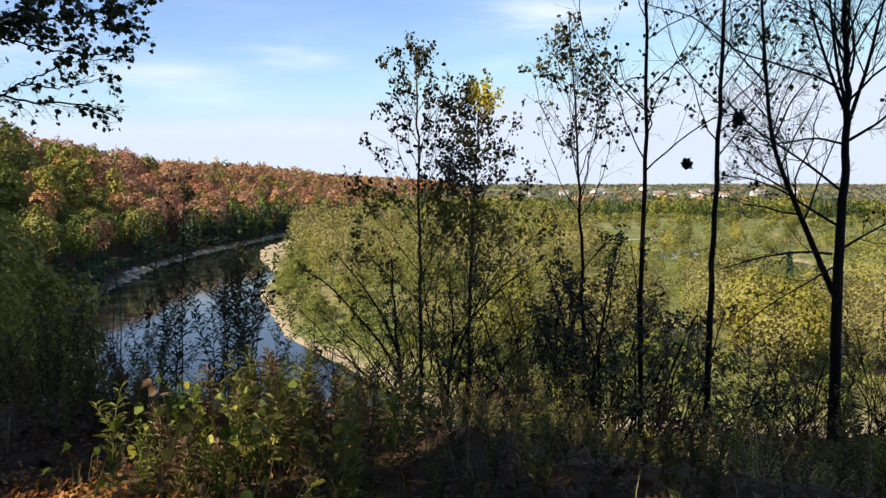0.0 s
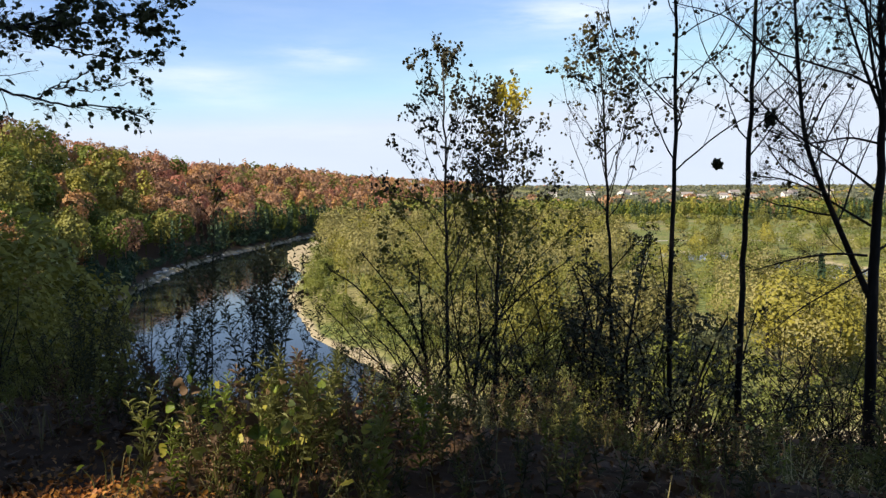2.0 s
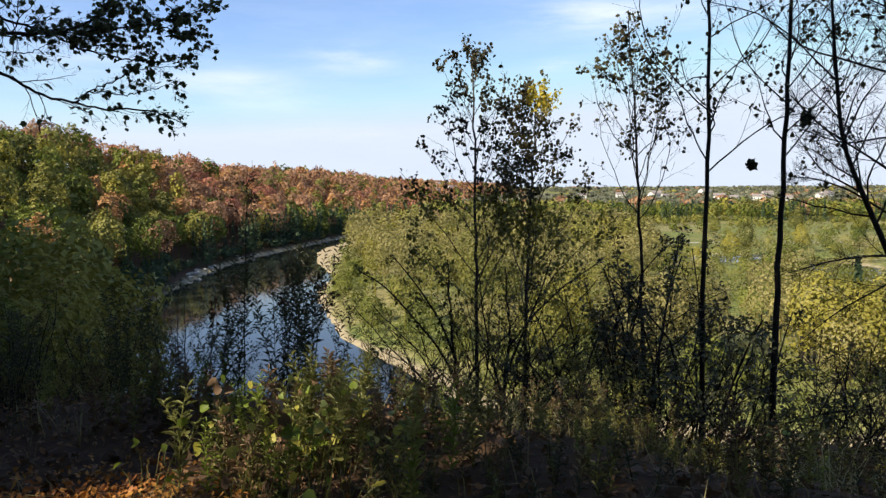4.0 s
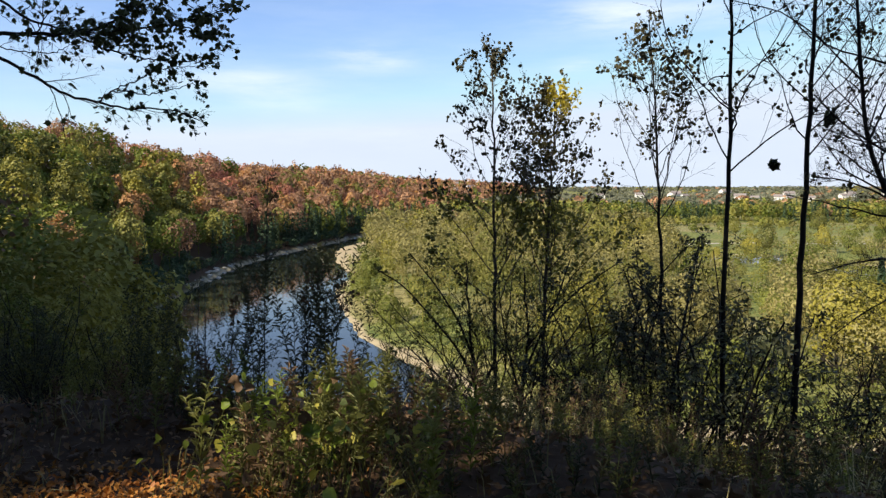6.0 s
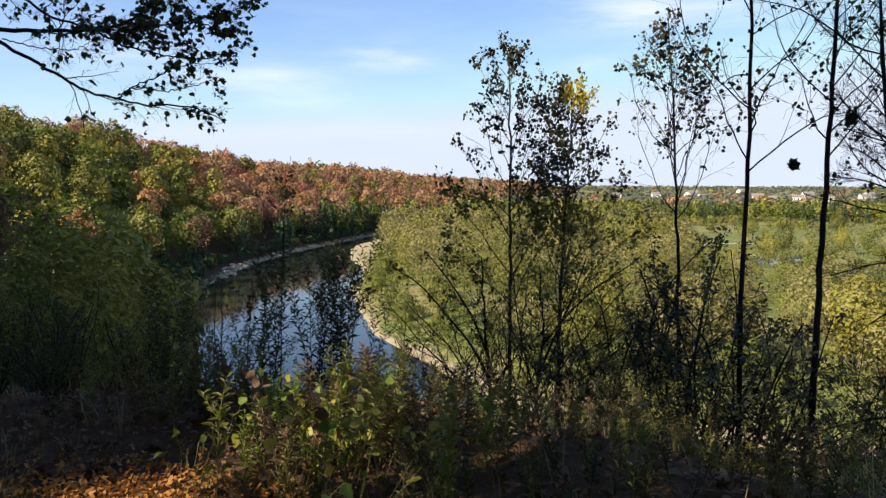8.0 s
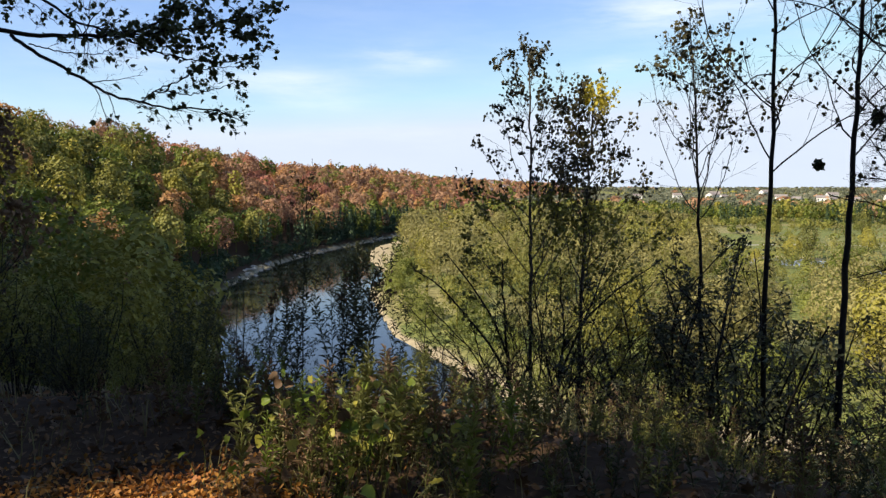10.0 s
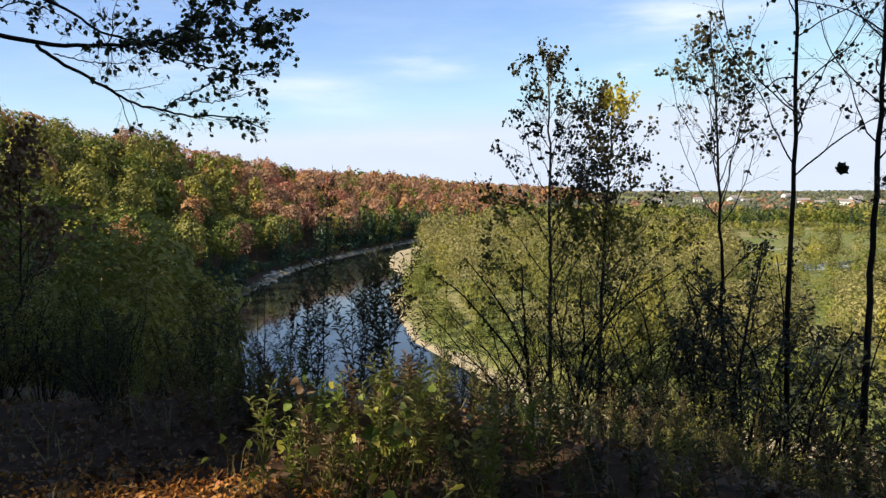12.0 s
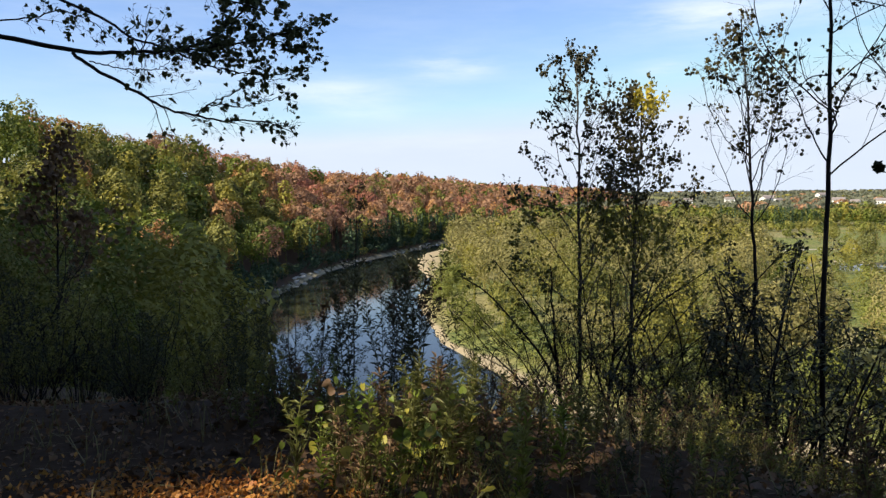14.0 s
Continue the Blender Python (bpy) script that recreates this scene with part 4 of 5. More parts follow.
def young_trees():
    young_tree("poplar_sapling", "slender young poplar with silhouette-dark leaves and sunlit-pale trunk", 201, [(-0.42, 14, -3.05), (-0.42, 14, 0), (-0.46, 14, 2.2), (-0.5, 14, 4.12)], 0.042, {**UPRIGHT, "start": (0.2, 0.15, 0.2), "ratio": (0.31, 0.42, 0.5)}, 1900, 0.064, leaf_from=-0.9, lit_below=1.5, low_leaves=700)
    young_tree("poplar_sapling", "leafy young poplar with a yellow tip", 202, [(0.5, 14.5, -3.3), (0.5, 14.5, -0.5), (0.62, 14.5, 1.8), (0.7, 14.5, 3.42)], 0.045, {**UPRIGHT, "kids": (34, 7, 3), "start": (0.2, 0.15, 0.2), "ratio": (0.31, 0.42, 0.5)}, 2600, 0.064, lit_below=1.3, low_leaves=900,
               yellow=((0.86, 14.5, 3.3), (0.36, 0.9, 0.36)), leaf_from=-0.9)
    young_tree("poplar_sapling", "young poplar with scattered silhouette-dark leaves", 203, [(2.75, 14, -3.1), (2.6, 14, 0.0), (2.5, 14, 2.2), (2.3, 14, 4.5)], 0.042, {**OPEN, "start": (0.36, 0.2, 0.2)}, 1000, 0.066, leaf_from=0.8, bark="bark_shaded")
    young_tree("poplar_sapling", "tall thin young tree with sparse leaves", 204, [(3.2, 12, -2.5), (3.2, 12, 0.5), (3.2, 12, 3.0), (3.15, 12, 5.6), (3.1, 12, 7.2)], 0.046, OPEN, 850, 0.065, leaf_from=1.4, bark="bark_shaded")
    young_tree("poplar_sapling", "straight young tree with shade-dark bark and short twigs", 205, [(3.9, 11, -2.1), (3.98, 11, 0.2), (4.0, 11, 2.5), (4.03, 11, 4.6), (4.1, 11, 7.4)], 0.052, {**SPARSE, "ratio": (0.2, 0.45, 0.5), "kids": (26, 7, 3)}, 760, 0.062, bark="bark_shaded", leaf_from=1.4, clusters=((4.27, 11, 2.55, 0.07), (3.54, 11, 1.91, 0.05)))
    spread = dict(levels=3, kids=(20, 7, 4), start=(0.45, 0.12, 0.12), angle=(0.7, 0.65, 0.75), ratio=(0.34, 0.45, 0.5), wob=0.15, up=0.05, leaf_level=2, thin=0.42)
    young_tree("forked_tree", "nearly bare forked tree with shade-dark bark and many fine twigs", 206, [(5.31, 10, -0.62), (5.26, 10, 0.15), (5.29, 10, 1.06), (5.33, 10, 1.81), (5.34, 10, 2.44), (5.29, 10, 3.14), (5.22, 10, 4), (5.12, 10, 5)], 0.075, spread, 520, 0.05, bark="bark_shaded", leaf_from=0.9, taper=0.3, limbs=(
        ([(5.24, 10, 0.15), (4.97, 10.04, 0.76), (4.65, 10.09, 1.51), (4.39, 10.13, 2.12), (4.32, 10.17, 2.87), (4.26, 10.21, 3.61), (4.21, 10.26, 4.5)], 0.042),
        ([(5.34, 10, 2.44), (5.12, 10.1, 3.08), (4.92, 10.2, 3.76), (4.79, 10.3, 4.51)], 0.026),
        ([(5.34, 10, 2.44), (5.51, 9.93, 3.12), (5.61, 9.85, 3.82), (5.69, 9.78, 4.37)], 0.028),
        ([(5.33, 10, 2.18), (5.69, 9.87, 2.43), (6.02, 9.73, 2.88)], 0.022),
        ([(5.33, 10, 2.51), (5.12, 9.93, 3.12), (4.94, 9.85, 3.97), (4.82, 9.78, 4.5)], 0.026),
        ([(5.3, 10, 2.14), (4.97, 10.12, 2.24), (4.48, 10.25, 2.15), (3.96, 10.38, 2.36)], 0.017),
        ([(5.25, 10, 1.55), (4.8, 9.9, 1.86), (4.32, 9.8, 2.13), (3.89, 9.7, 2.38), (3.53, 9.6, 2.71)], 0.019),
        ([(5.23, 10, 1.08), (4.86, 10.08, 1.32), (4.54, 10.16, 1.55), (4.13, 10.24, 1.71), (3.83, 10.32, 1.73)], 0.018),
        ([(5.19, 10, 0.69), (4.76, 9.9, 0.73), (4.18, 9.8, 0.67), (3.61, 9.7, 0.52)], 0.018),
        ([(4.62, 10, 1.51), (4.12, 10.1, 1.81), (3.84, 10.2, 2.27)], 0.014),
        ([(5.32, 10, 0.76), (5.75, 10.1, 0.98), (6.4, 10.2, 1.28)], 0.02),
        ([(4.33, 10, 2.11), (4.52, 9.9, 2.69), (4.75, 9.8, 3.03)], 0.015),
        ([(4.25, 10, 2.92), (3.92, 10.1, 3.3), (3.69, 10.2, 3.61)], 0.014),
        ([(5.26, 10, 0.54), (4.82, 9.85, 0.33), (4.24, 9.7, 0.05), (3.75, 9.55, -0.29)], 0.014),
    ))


def bare_trees():
    """Two low, wide-branching trees with arching limbs, their bark dark as in shade."""
    spec = dict(levels=3, kids=(11, 6, 3), start=(0.45, 0.15, 0.15), angle=(0.75, 0.7, 0.8), ratio=(0.24, 0.45, 0.5), wob=0.15, up=0.05, leaf_level=2, thin=0.42)
    young_tree("arching_tree", "low bare tree with wide arching shade-dark limbs", 208, [(-0.66, 13, -2.85), (-0.74, 13, -1.9), (-0.82, 13, -1.0), (-0.9, 13, 0.35)], 0.042, spec, 300, 0.06, mat="olive", bark="bark_shaded",
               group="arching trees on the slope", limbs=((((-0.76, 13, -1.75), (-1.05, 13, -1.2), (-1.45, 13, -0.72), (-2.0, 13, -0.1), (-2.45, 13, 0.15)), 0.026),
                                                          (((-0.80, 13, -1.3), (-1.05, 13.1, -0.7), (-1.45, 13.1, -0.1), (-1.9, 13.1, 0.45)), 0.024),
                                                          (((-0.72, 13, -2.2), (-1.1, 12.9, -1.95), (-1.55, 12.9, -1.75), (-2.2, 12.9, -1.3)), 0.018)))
    young_tree("arching_tree", "low bare tree with wide arching shade-dark limbs", 209, [(0.02, 13.2, -2.95), (0.08, 13.2, -2.0), (0.2, 13.2, -1.0), (0.1, 13.2, 0.2)], 0.042, spec, 300, 0.06, mat="olive", bark="bark_shaded",
               group="arching trees on the slope", limbs=((((0.12, 13.2, -1.7), (0.4, 13.2, -1.0), (0.7, 13.2, -0.3), (0.9, 13.2, 0.35)), 0.026),
                                                          (((0.18, 13.2, -1.2), (0.6, 13.3, -0.65), (1.1, 13.3, -0.15), (1.75, 13.3, 0.3)), 0.024),
                                                          (((0.06, 13.2, -2.1), (-0.15, 13.1, -1.3), (-0.3, 13.1, -0.5), (-0.35, 13.1, 0.1)), 0.02)))


# maple limb that hangs over the ledge
def hanging_maple():
    base = np.array((-13.2, 9.2, height1(-13.2, 9.2)))
    rng = np.random.default_rng(211)
    e = new("maple_tree"); e.location = base
    w0, wood, sites = Bag(), [[Bag()], Bag()], []
    trunk = path_points([(0, 0, -0.4), (0.2, 0.1, 4.0), (0.1, 0.3, 9.0), (-0.3, 0.2, 14.0)], 16)
    tube(w0, trunk, np.linspace(0.26, 0.08, 16), 10)
    spec = dict(levels=3, kids=(16, 5, 3), start=(0.28, 0.15, 0.2), angle=(0.65, 0.7, 0.8), ratio=(0.26, 0.42, 0.5), wob=0.16, up=0.01, leaf_level=1, thin=0.42, seg=0.14)
    limb = [
        ([(-13.0, 9.3, 4.9), (-11.2, 10.4, 4.5), (-9.67, 11, 4.25), (-8.71, 11.03, 4.04), (-8.02, 11.07, 3.95), (-7.32, 11.1, 3.94), (-6.78, 11.13, 3.97), (-6.24, 11.17, 4.06), (-5.84, 11.2, 4.34), (-5.54, 11.23, 4.57), (-5.28, 11.27, 4.86)], 0.05),
        ([(-13.0, 9.3, 5.9), (-10.8, 10.6, 5.3), (-9, 11, 4.94), (-8.15, 10.97, 4.61), (-7.67, 10.94, 4.33), (-7.33, 10.91, 4.1), (-6.9, 10.88, 3.97), (-6.61, 10.85, 3.89), (-6.06, 10.82, 3.88), (-5.36, 10.79, 3.95), (-4.61, 10.76, 4.03), (-4.02, 10.73, 4.22)], 0.03),
        ([(-8.52, 11, 3.97), (-8.24, 11.02, 3.76), (-7.75, 11.04, 3.48), (-7.27, 11.06, 3.22), (-6.99, 11.08, 3.03), (-6.41, 11.1, 2.9), (-5.99, 11.12, 2.81), (-5.28, 11.14, 2.8), (-5, 11.16, 2.69), (-4.78, 11.18, 2.58)], 0.032),
        ([(-6.36, 11, 2.89), (-6.19, 11.07, 3.07), (-5.74, 11.13, 3.24), (-5.58, 11.2, 3.38), (-5.13, 11.27, 3.46), (-4.76, 11.33, 3.45)], 0.013),
        ([(-8.22, 11, 3.82), (-7.67, 10.94, 3.68), (-7.14, 10.88, 3.61), (-6.76, 10.82, 3.64), (-6.57, 10.76, 3.75)], 0.011),
        ([(-6.7, 11, 3.92), (-6.26, 11.05, 3.69), (-5.71, 11.1, 3.56), (-5.26, 11.15, 3.49), (-4.81, 11.2, 3.52), (-4.5, 11.25, 3.61)], 0.016),
        ([(-6.15, 11, 4.02), (-5.51, 10.92, 3.94), (-5.01, 10.84, 3.98), (-4.53, 10.76, 3.82), (-4.23, 10.68, 3.63)], 0.014),
        ([(-10.31, 11, 4.54), (-9.28, 11.06, 4.59), (-8.79, 11.12, 4.72), (-8.22, 11.18, 4.47), (-7.87, 11.24, 4.15)], 0.016),
        ([(-6.56, 11, 5.21), (-6.16, 10.94, 4.83), (-5.57, 10.88, 4.57), (-4.99, 10.82, 4.39), (-4.61, 10.76, 4.11)], 0.022),
        ([(-6.16, 11, 3.05), (-5.46, 10.95, 2.99), (-4.97, 10.9, 3.1), (-4.67, 10.85, 3.13)], 0.01),
    ]
    for k, (ln, r0) in enumerate(limb):
        pts = path_points(np.array(ln) - base, 34)
        pts[1:-1] += rng.normal(0, 0.01, (32, 3))
        rad = np.linspace(r0, max(0.004, r0 * 0.18), 34)
        wood[0].append(Bag())
        tube(wood[0][-1], pts, rad, 8)
        run = float(np.sum(np.linalg.norm(np.diff(pts, axis=0), axis=1)))
        first = 0.45 if k == 0 else (0.4 if k == 1 else (0.3 if k == 2 else 0.12))
        sub(rng, pts, rad, min(run, 3.2), 0, {**spec, "kids": (max(5, int(run * 3.4)), 5, 3), "start": (first, 0.15, 0.2)}, wood, sites)
    part("trunk", w0.mesh("trunk", M["bark_shaded"], True), e)
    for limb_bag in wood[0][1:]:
        part("branch", limb_bag.mesh("branch", M["bark_shaded"], True), e)
    part("twig", wood[1].mesh("twig", M["bark_shaded"]), e)
    n = 2300
    pick = np.repeat(rng.integers(0, len(sites), n // 2), 2)
    c = np.array([sites[i][0] for i in pick]) + rng.normal(0, 0.045, (n, 3)) - [0, 0, 0.03]
    q = c + base
    # most leaves hang towards the tip of the limbs, fewer along the lower one
    full = np.interp(q[:, 0], [-9.6, -7.8, -6.6, -5.8, -4], [0.75, 0.4, 0.5, 1.0, 1.0]) * np.interp(q[:, 2], [2.5, 3.3, 3.8], [0.45, 0.5, 1.0])
    c = c[rng.uniform(0, 1, n) < full]
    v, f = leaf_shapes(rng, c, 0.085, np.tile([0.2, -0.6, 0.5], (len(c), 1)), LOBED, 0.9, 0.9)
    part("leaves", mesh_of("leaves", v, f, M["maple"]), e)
    tagged(e, "dark maple with a leafy limb hanging over the ledge", "tree")


# ================= shrubs on the slope =================
def shrub_meshes(seed, stems, h, leaves, size, mat, bark="bark_shaded", lean=0.55, outline=None, bare=0.0, aspect=0.5):
    rng = np.random.default_rng(seed)
    twigs, stem_bags, sites = Bag(), [], []
    spec = dict(levels=3 if bare else 2, kids=(6, 4, 2), start=(0.25, 0.15, 0.2), angle=(0.7, 0.7, 0.8), ratio=(0.38, 0.45, 0.5), wob=0.13, up=0.05, leaf_level=1 if not bare else 0, thin=0.55)
    for k in range(stems):
        a = k * 6.283 / stems + rng.uniform(-0.5, 0.5)
        d = (np.cos(a) * lean, np.sin(a) * lean, 1)
        wood = [[Bag()], Bag()]
        grow(rng, (0.06 * np.cos(a), 0.06 * np.sin(a), -0.1), d, h * rng.uniform(0.7, 1.1), 0.006 * h ** 0.7 + 0.004, 0, spec, wood, sites)
        stem_bags.append(wood[0][0])
        for bg in (*wood[0][1:], wood[1]):
            if bg.v:
                twigs.add(np.concatenate(bg.v), bg.f)
    pick = rng.integers(0, len(sites), leaves)
    c = np.array([sites[i][0] for i in pick]) + rng.normal(0, size * 0.6, (leaves, 3))
    nrm = np.tile([0, 0, 0.5], (leaves, 1)) + unit(c - [0, 0, h * 0.4])
    if outline:
        v, f = leaf_shapes(rng, c, size, nrm, outline, 0.8, 0.4)
    else:
        v, f = leaf_cloud(rng, c, size, nrm, aspect, 0.8, 0.3)
    return [b.mesh("stem", M[bark], True) for b in stem_bags], twigs.mesh("twig", M[bark]), mesh_of("leaves", v, f, M[mat])


SHRUBS = {}


def shrub(key, x, y, s, rng, label, group, z=None):
    sets = SHRUBS[key]
    stems, tw, lv = sets[rng.integers(0, len(sets))]
    s += 0.12 * max(-0.33 * max(y - 4.8, 0) - height1(x, y), 0) * float(ramp(0.6, 2.6, x))
    e = new("shrub")
    for st in stems:
        part("stem", st, e)
    part("twig", tw, e)
    part("leaves", lv, e)
    e.matrix_basis = Matrix.LocRotScale((x, y, height1(x, y) if z is None else z), Euler((rng.uniform(-0.1, 0.1), rng.uniform(-0.1, 0.1), rng.uniform(0, 6.28))), (s, s, s))
    return tagged(e, label, "shrub", group)


def slope_shrubs():
    rng = np.random.default_rng(221)
    SHRUBS["bare"] = [shrub_meshes(300 + k, 6, 3.2, 700, 0.045, "olive", "bark_shaded", 0.75, None, 0.0) for k in range(3)]
    SHRUBS["dark"] = [shrub_meshes(310 + k, 8, 2.4, 2400, 0.042, "herb_shaded", "bark_shaded", 0.45) for k in range(2)]
    SHRUBS["brown"] = [shrub_meshes(320 + k, 6, 2.2, 700, 0.058, "brown", "bark_shaded", 0.5) for k in range(2)]
    SHRUBS["lime"] = [shrub_meshes(330 + k, 6, 2.0, 900, 0.052, "yellow", "bark", 0.5) for k in range(2)]
    SHRUBS["green"] = [shrub_meshes(340 + k, 7, 1.8, 1100, 0.052, "olive", "bark_shaded", 0.6) for k in range(2)]
    for x, y, s in ((-0.62, 13.0, 1.15), (-0.05, 13.2, 1.0), (-1.3, 13.4, 0.9), (0.35, 13.0, 1.1), (1.1, 13.2, 1.1), (2.0, 12.6, 0.9), (6.6, 11.0, 1.0), (5.6, 12.5, 1.1), (4.6, 12.0, 0.9), (-2.2, 13.5, 0.8), (0.9, 12.4, 0.9), (-0.9, 12.2, 0.8), (3.4, 11.2, 0.9), (7.4, 12.0, 1.0), (1.6, 13.6, 1.1), (5.9, 9.4, 0.7), (7.0, 9.8, 0.8), (4.6, 11.4, 0.9), (6.1, 11.5, 1.0), (3.9, 12.2, 1.0), (0.2, 12.6, 0.9), (5.4, 10.0, 0.8)):
        shrub("bare", x, y, s, rng, "thin-leaved shrub with bare arching stems", "bare shrubs on the slope")
    for x, y, s in ((2.3, 11.8, 1.9), (2.75, 12.2, 1.75), (1.9, 12.4, 1.5), (2.5, 12.5, 1.85)):
        shrub("dark", x, y, s, rng, "dense shrub with leaves coloured dark for shade", "dark shrubs on the slope")
    for x, y, s in ((1.3, 10.6, 0.62), (1.7, 10.9, 0.7), (4.5, 10.2, 0.7), (5.0, 11.2, 0.9), (6.2, 10.4, 0.9), (4.0, 12.8, 0.8), (-1.5, 10.4, 0.45), (5.6, 12.0, 1.2), (6.9, 12.4, 1.2), (1.5, 11.6, 1.05)):
        shrub("brown", x, y, s, rng, "brown autumn shrub with withered leaves", "brown shrubs on the slope")
    for x, y, s in ((3.5, 12.8, 0.9), (3.1, 13.4, 0.9), (4.4, 13.6, 1.1), (5.4, 13.8, 1.2), (0.6, 14.6, 0.7), (6.6, 13.5, 1.2), (7.6, 12.6, 1.1), (2.0, 14.6, 0.8)):
        shrub("lime", x, y, s, rng, "yellow-green shrub lit by the sun", "light shrubs on the slope")
    for k in range(12):
        x, y = rng.uniform(0.6, 8.5), rng.uniform(7.0, 12.5)
        if abs(x / y) < 0.68:
            shrub("green", x, y, rng.uniform(0.35, 0.75), rng, "low green undergrowth shrub", "undergrowth on the slope")
    for k in range(34):
        x, y = rng.uniform(-0.6, 5.6), rng.uniform(6.2, 9.0)
        if -0.1 < x / y < 0.66:
            kind = ("green", "brown", "lime", "green", "dark")[k % 5]
            shrub(kind, x, y, rng.uniform(0.22, 0.48), rng, {"green": "low green undergrowth shrub", "brown": "low withered brown shrub", "lime": "low yellow-green shrub", "dark": "low shrub with shade-dark leaves"}[kind] + " on the edge of the ledge", "undergrowth on the edge")
    for k in range(26):
        x, y = rng.uniform(-6.5, -2.5), rng.uniform(4.9, 7.6)
        if -0.95 < x / y < -0.42:
            shrub(("green", "dark")[k % 2], x, y, rng.uniform(0.2, 0.42), rng, "low shaded plant with dark leaves", "undergrowth on the ledge")
    for k in range(16):
        x, y = rng.uniform(-9.5, -3.2), rng.uniform(6.5, 11.5)
        if x / y > -0.95:
            shrub(("green", "dark")[k % 2], x, y, rng.uniform(0.5, 0.9), rng, "low shaded undergrowth shrub", "undergrowth on the slope")


# trees on the slope below, whose tops stand just under eye height
def slope_trees():
    rng = np.random.default_rng(231)
    t = {}
    for k, (m, n) in enumerate((("olive", 3800), ("green", 3800), ("yellow", 3600), ("rust", 2800))):
        t[m] = [wood_tree(350 + 2 * k + j, m, 2.6, 4.6, 2.5, n, 0.215, 0.6, 0.3, lobe=18) for j in range(2)]
    for x, y, top, m in ((-17.8, 29.5, 0.0, "yellow"), (-19.6, 33, 0.3, "olive"), (-16.4, 25.0, -0.9, "yellow"), (-22.5, 31, 0.2, "green"), (-26, 31, 0.9, "olive"), (-19.0, 25.0, -0.4, "olive"),
                         (-15.2, 21.5, -1.6, "green"), (-17.5, 21.0, -0.4, "olive"), (-23, 25.5, 0.9, "green"), (-19.0, 20.0, 0.8, "green"), (-30, 36, 2.2, "green"), (-34, 38, 3.0, "olive"),
                         (-25, 37, -0.6, "green"), (-16, 16.5, 1.2, "olive"), (-13.2, 17.0, -2.2, "green")):
        g = height1(x, y)
        s = (top - g) / 11.4
        e = new("tree")
        me = t[m][rng.integers(0, 2)]
        part("trunk", me[0], e); part("crown", me[1], e)
        e.matrix_basis = Matrix.LocRotScale((x, y, g), Euler((0, 0, rng.uniform(0, 6.28))), (max(s, 0.55), max(s, 0.55), s))
        tagged(e, "shaded %s tree on the steep slope below the ledge" % m, "tree", "trees on the slope below")
    young_tree("sapling", "thin sapling with reddish-brown autumn leaves", 241, [(-12.3, 15, height1(-12.3, 15)), (-12.25, 15, -1.0), (-12.2, 15, 1.0), (-12.1, 15, 3.0)], 0.04,
               {**UPRIGHT, "kids": (22, 5, 2), "start": (0.35, 0.2, 0.2)}, 900, 0.12, mat="brown", bark="bark_shaded")


# ================= herbs on the ledge =================
def stalk_meshes(seed, h, leaves, size, mat, plume=False, side=0):
    """A herb: stem with lance leaves up it, and at will side shoots like a goldenrod."""
    rng = np.random.default_rng(seed)
    b, shoots = Bag(), Bag()
    cs, ds = [], []
    lines = [wander(rng, (0, 0, -0.05), (rng.normal(0, 0.08), rng.normal(0, 0.08), 1), h, 8, 0.05)]
    for k in range(side):
        t = 0.45 + 0.5 * k / max(side, 1)
        q = lines[0][min(int(t * 8), 7)]
        a = k * 2.4
        lines.append(wander(rng, q, (np.cos(a) * 0.75, np.sin(a) * 0.75, 0.9), h * 0.3 * (1.25 - t * 0.6), 5, 0.08, 0.08))
    for i, ln in enumerate(lines):
        tube(b if i == 0 else shoots, ln, np.linspace(0.0045 if i == 0 else 0.0025, 0.0012, len(ln)), 4)
        n = leaves if i == 0 else max(leaves // 3, 6)
        for j in range(n):
            t = (0.12 if i == 0 else 0.2) + 0.88 * (j + rng.uniform(0, 1)) / n
            t = min(t, 0.999) * (len(ln) - 1)
            q = ln[int(t)] + (ln[int(t) + 1] - ln[int(t)]) * (t - int(t))
            a = j * 2.4 + rng.uniform(-0.3, 0.3)
            d = unit(np.array([np.cos(a), np.sin(a), rng.uniform(0.4, 1.6)]))
            L = size * rng.uniform(0.7, 1.2) * (0.55 if i else 1.0 - 0.45 * t / len(ln))
            cs.append((q, d, L)); ds.append(d)
    v, f, n = [], [], 0
    for q, d, L in cs:
        s = unit(np.cross(d, [0, 0, 1])) * L * 0.11
        mid, tip = q + d * L * 0.45 + [0, 0, 0.05 * L], q + d * L - [0, 0, 0.25 * L]
        v += [q, mid + s, tip, mid - s]
        f += [(n, n + 1, n + 2), (n, n + 2, n + 3)]
        n += 4
    sm = M["herb_shaded" if mat == "herb_shaded" else "herb"]
    return b.mesh("stem", sm), shoots.mesh("side_shoot", sm), mesh_of("leaves", np.array(v), f, M[mat])


def herb(sets, x, y, s, rng, name, label, group):
    st, sh, lv = sets[rng.integers(0, len(sets))]
    e = new(name)
    part("stem", st, e); part("side_shoot", sh, e, kind="stuff"); part("leaves", lv, e)
    e.matrix_basis = Matrix.LocRotScale((x, y, height1(x, y)), Euler((rng.uniform(-0.15, 0.15), rng.uniform(-0.15, 0.15), rng.uniform(0, 6.28))), (s, s, s))
    return tagged(e, label, "plant", group)


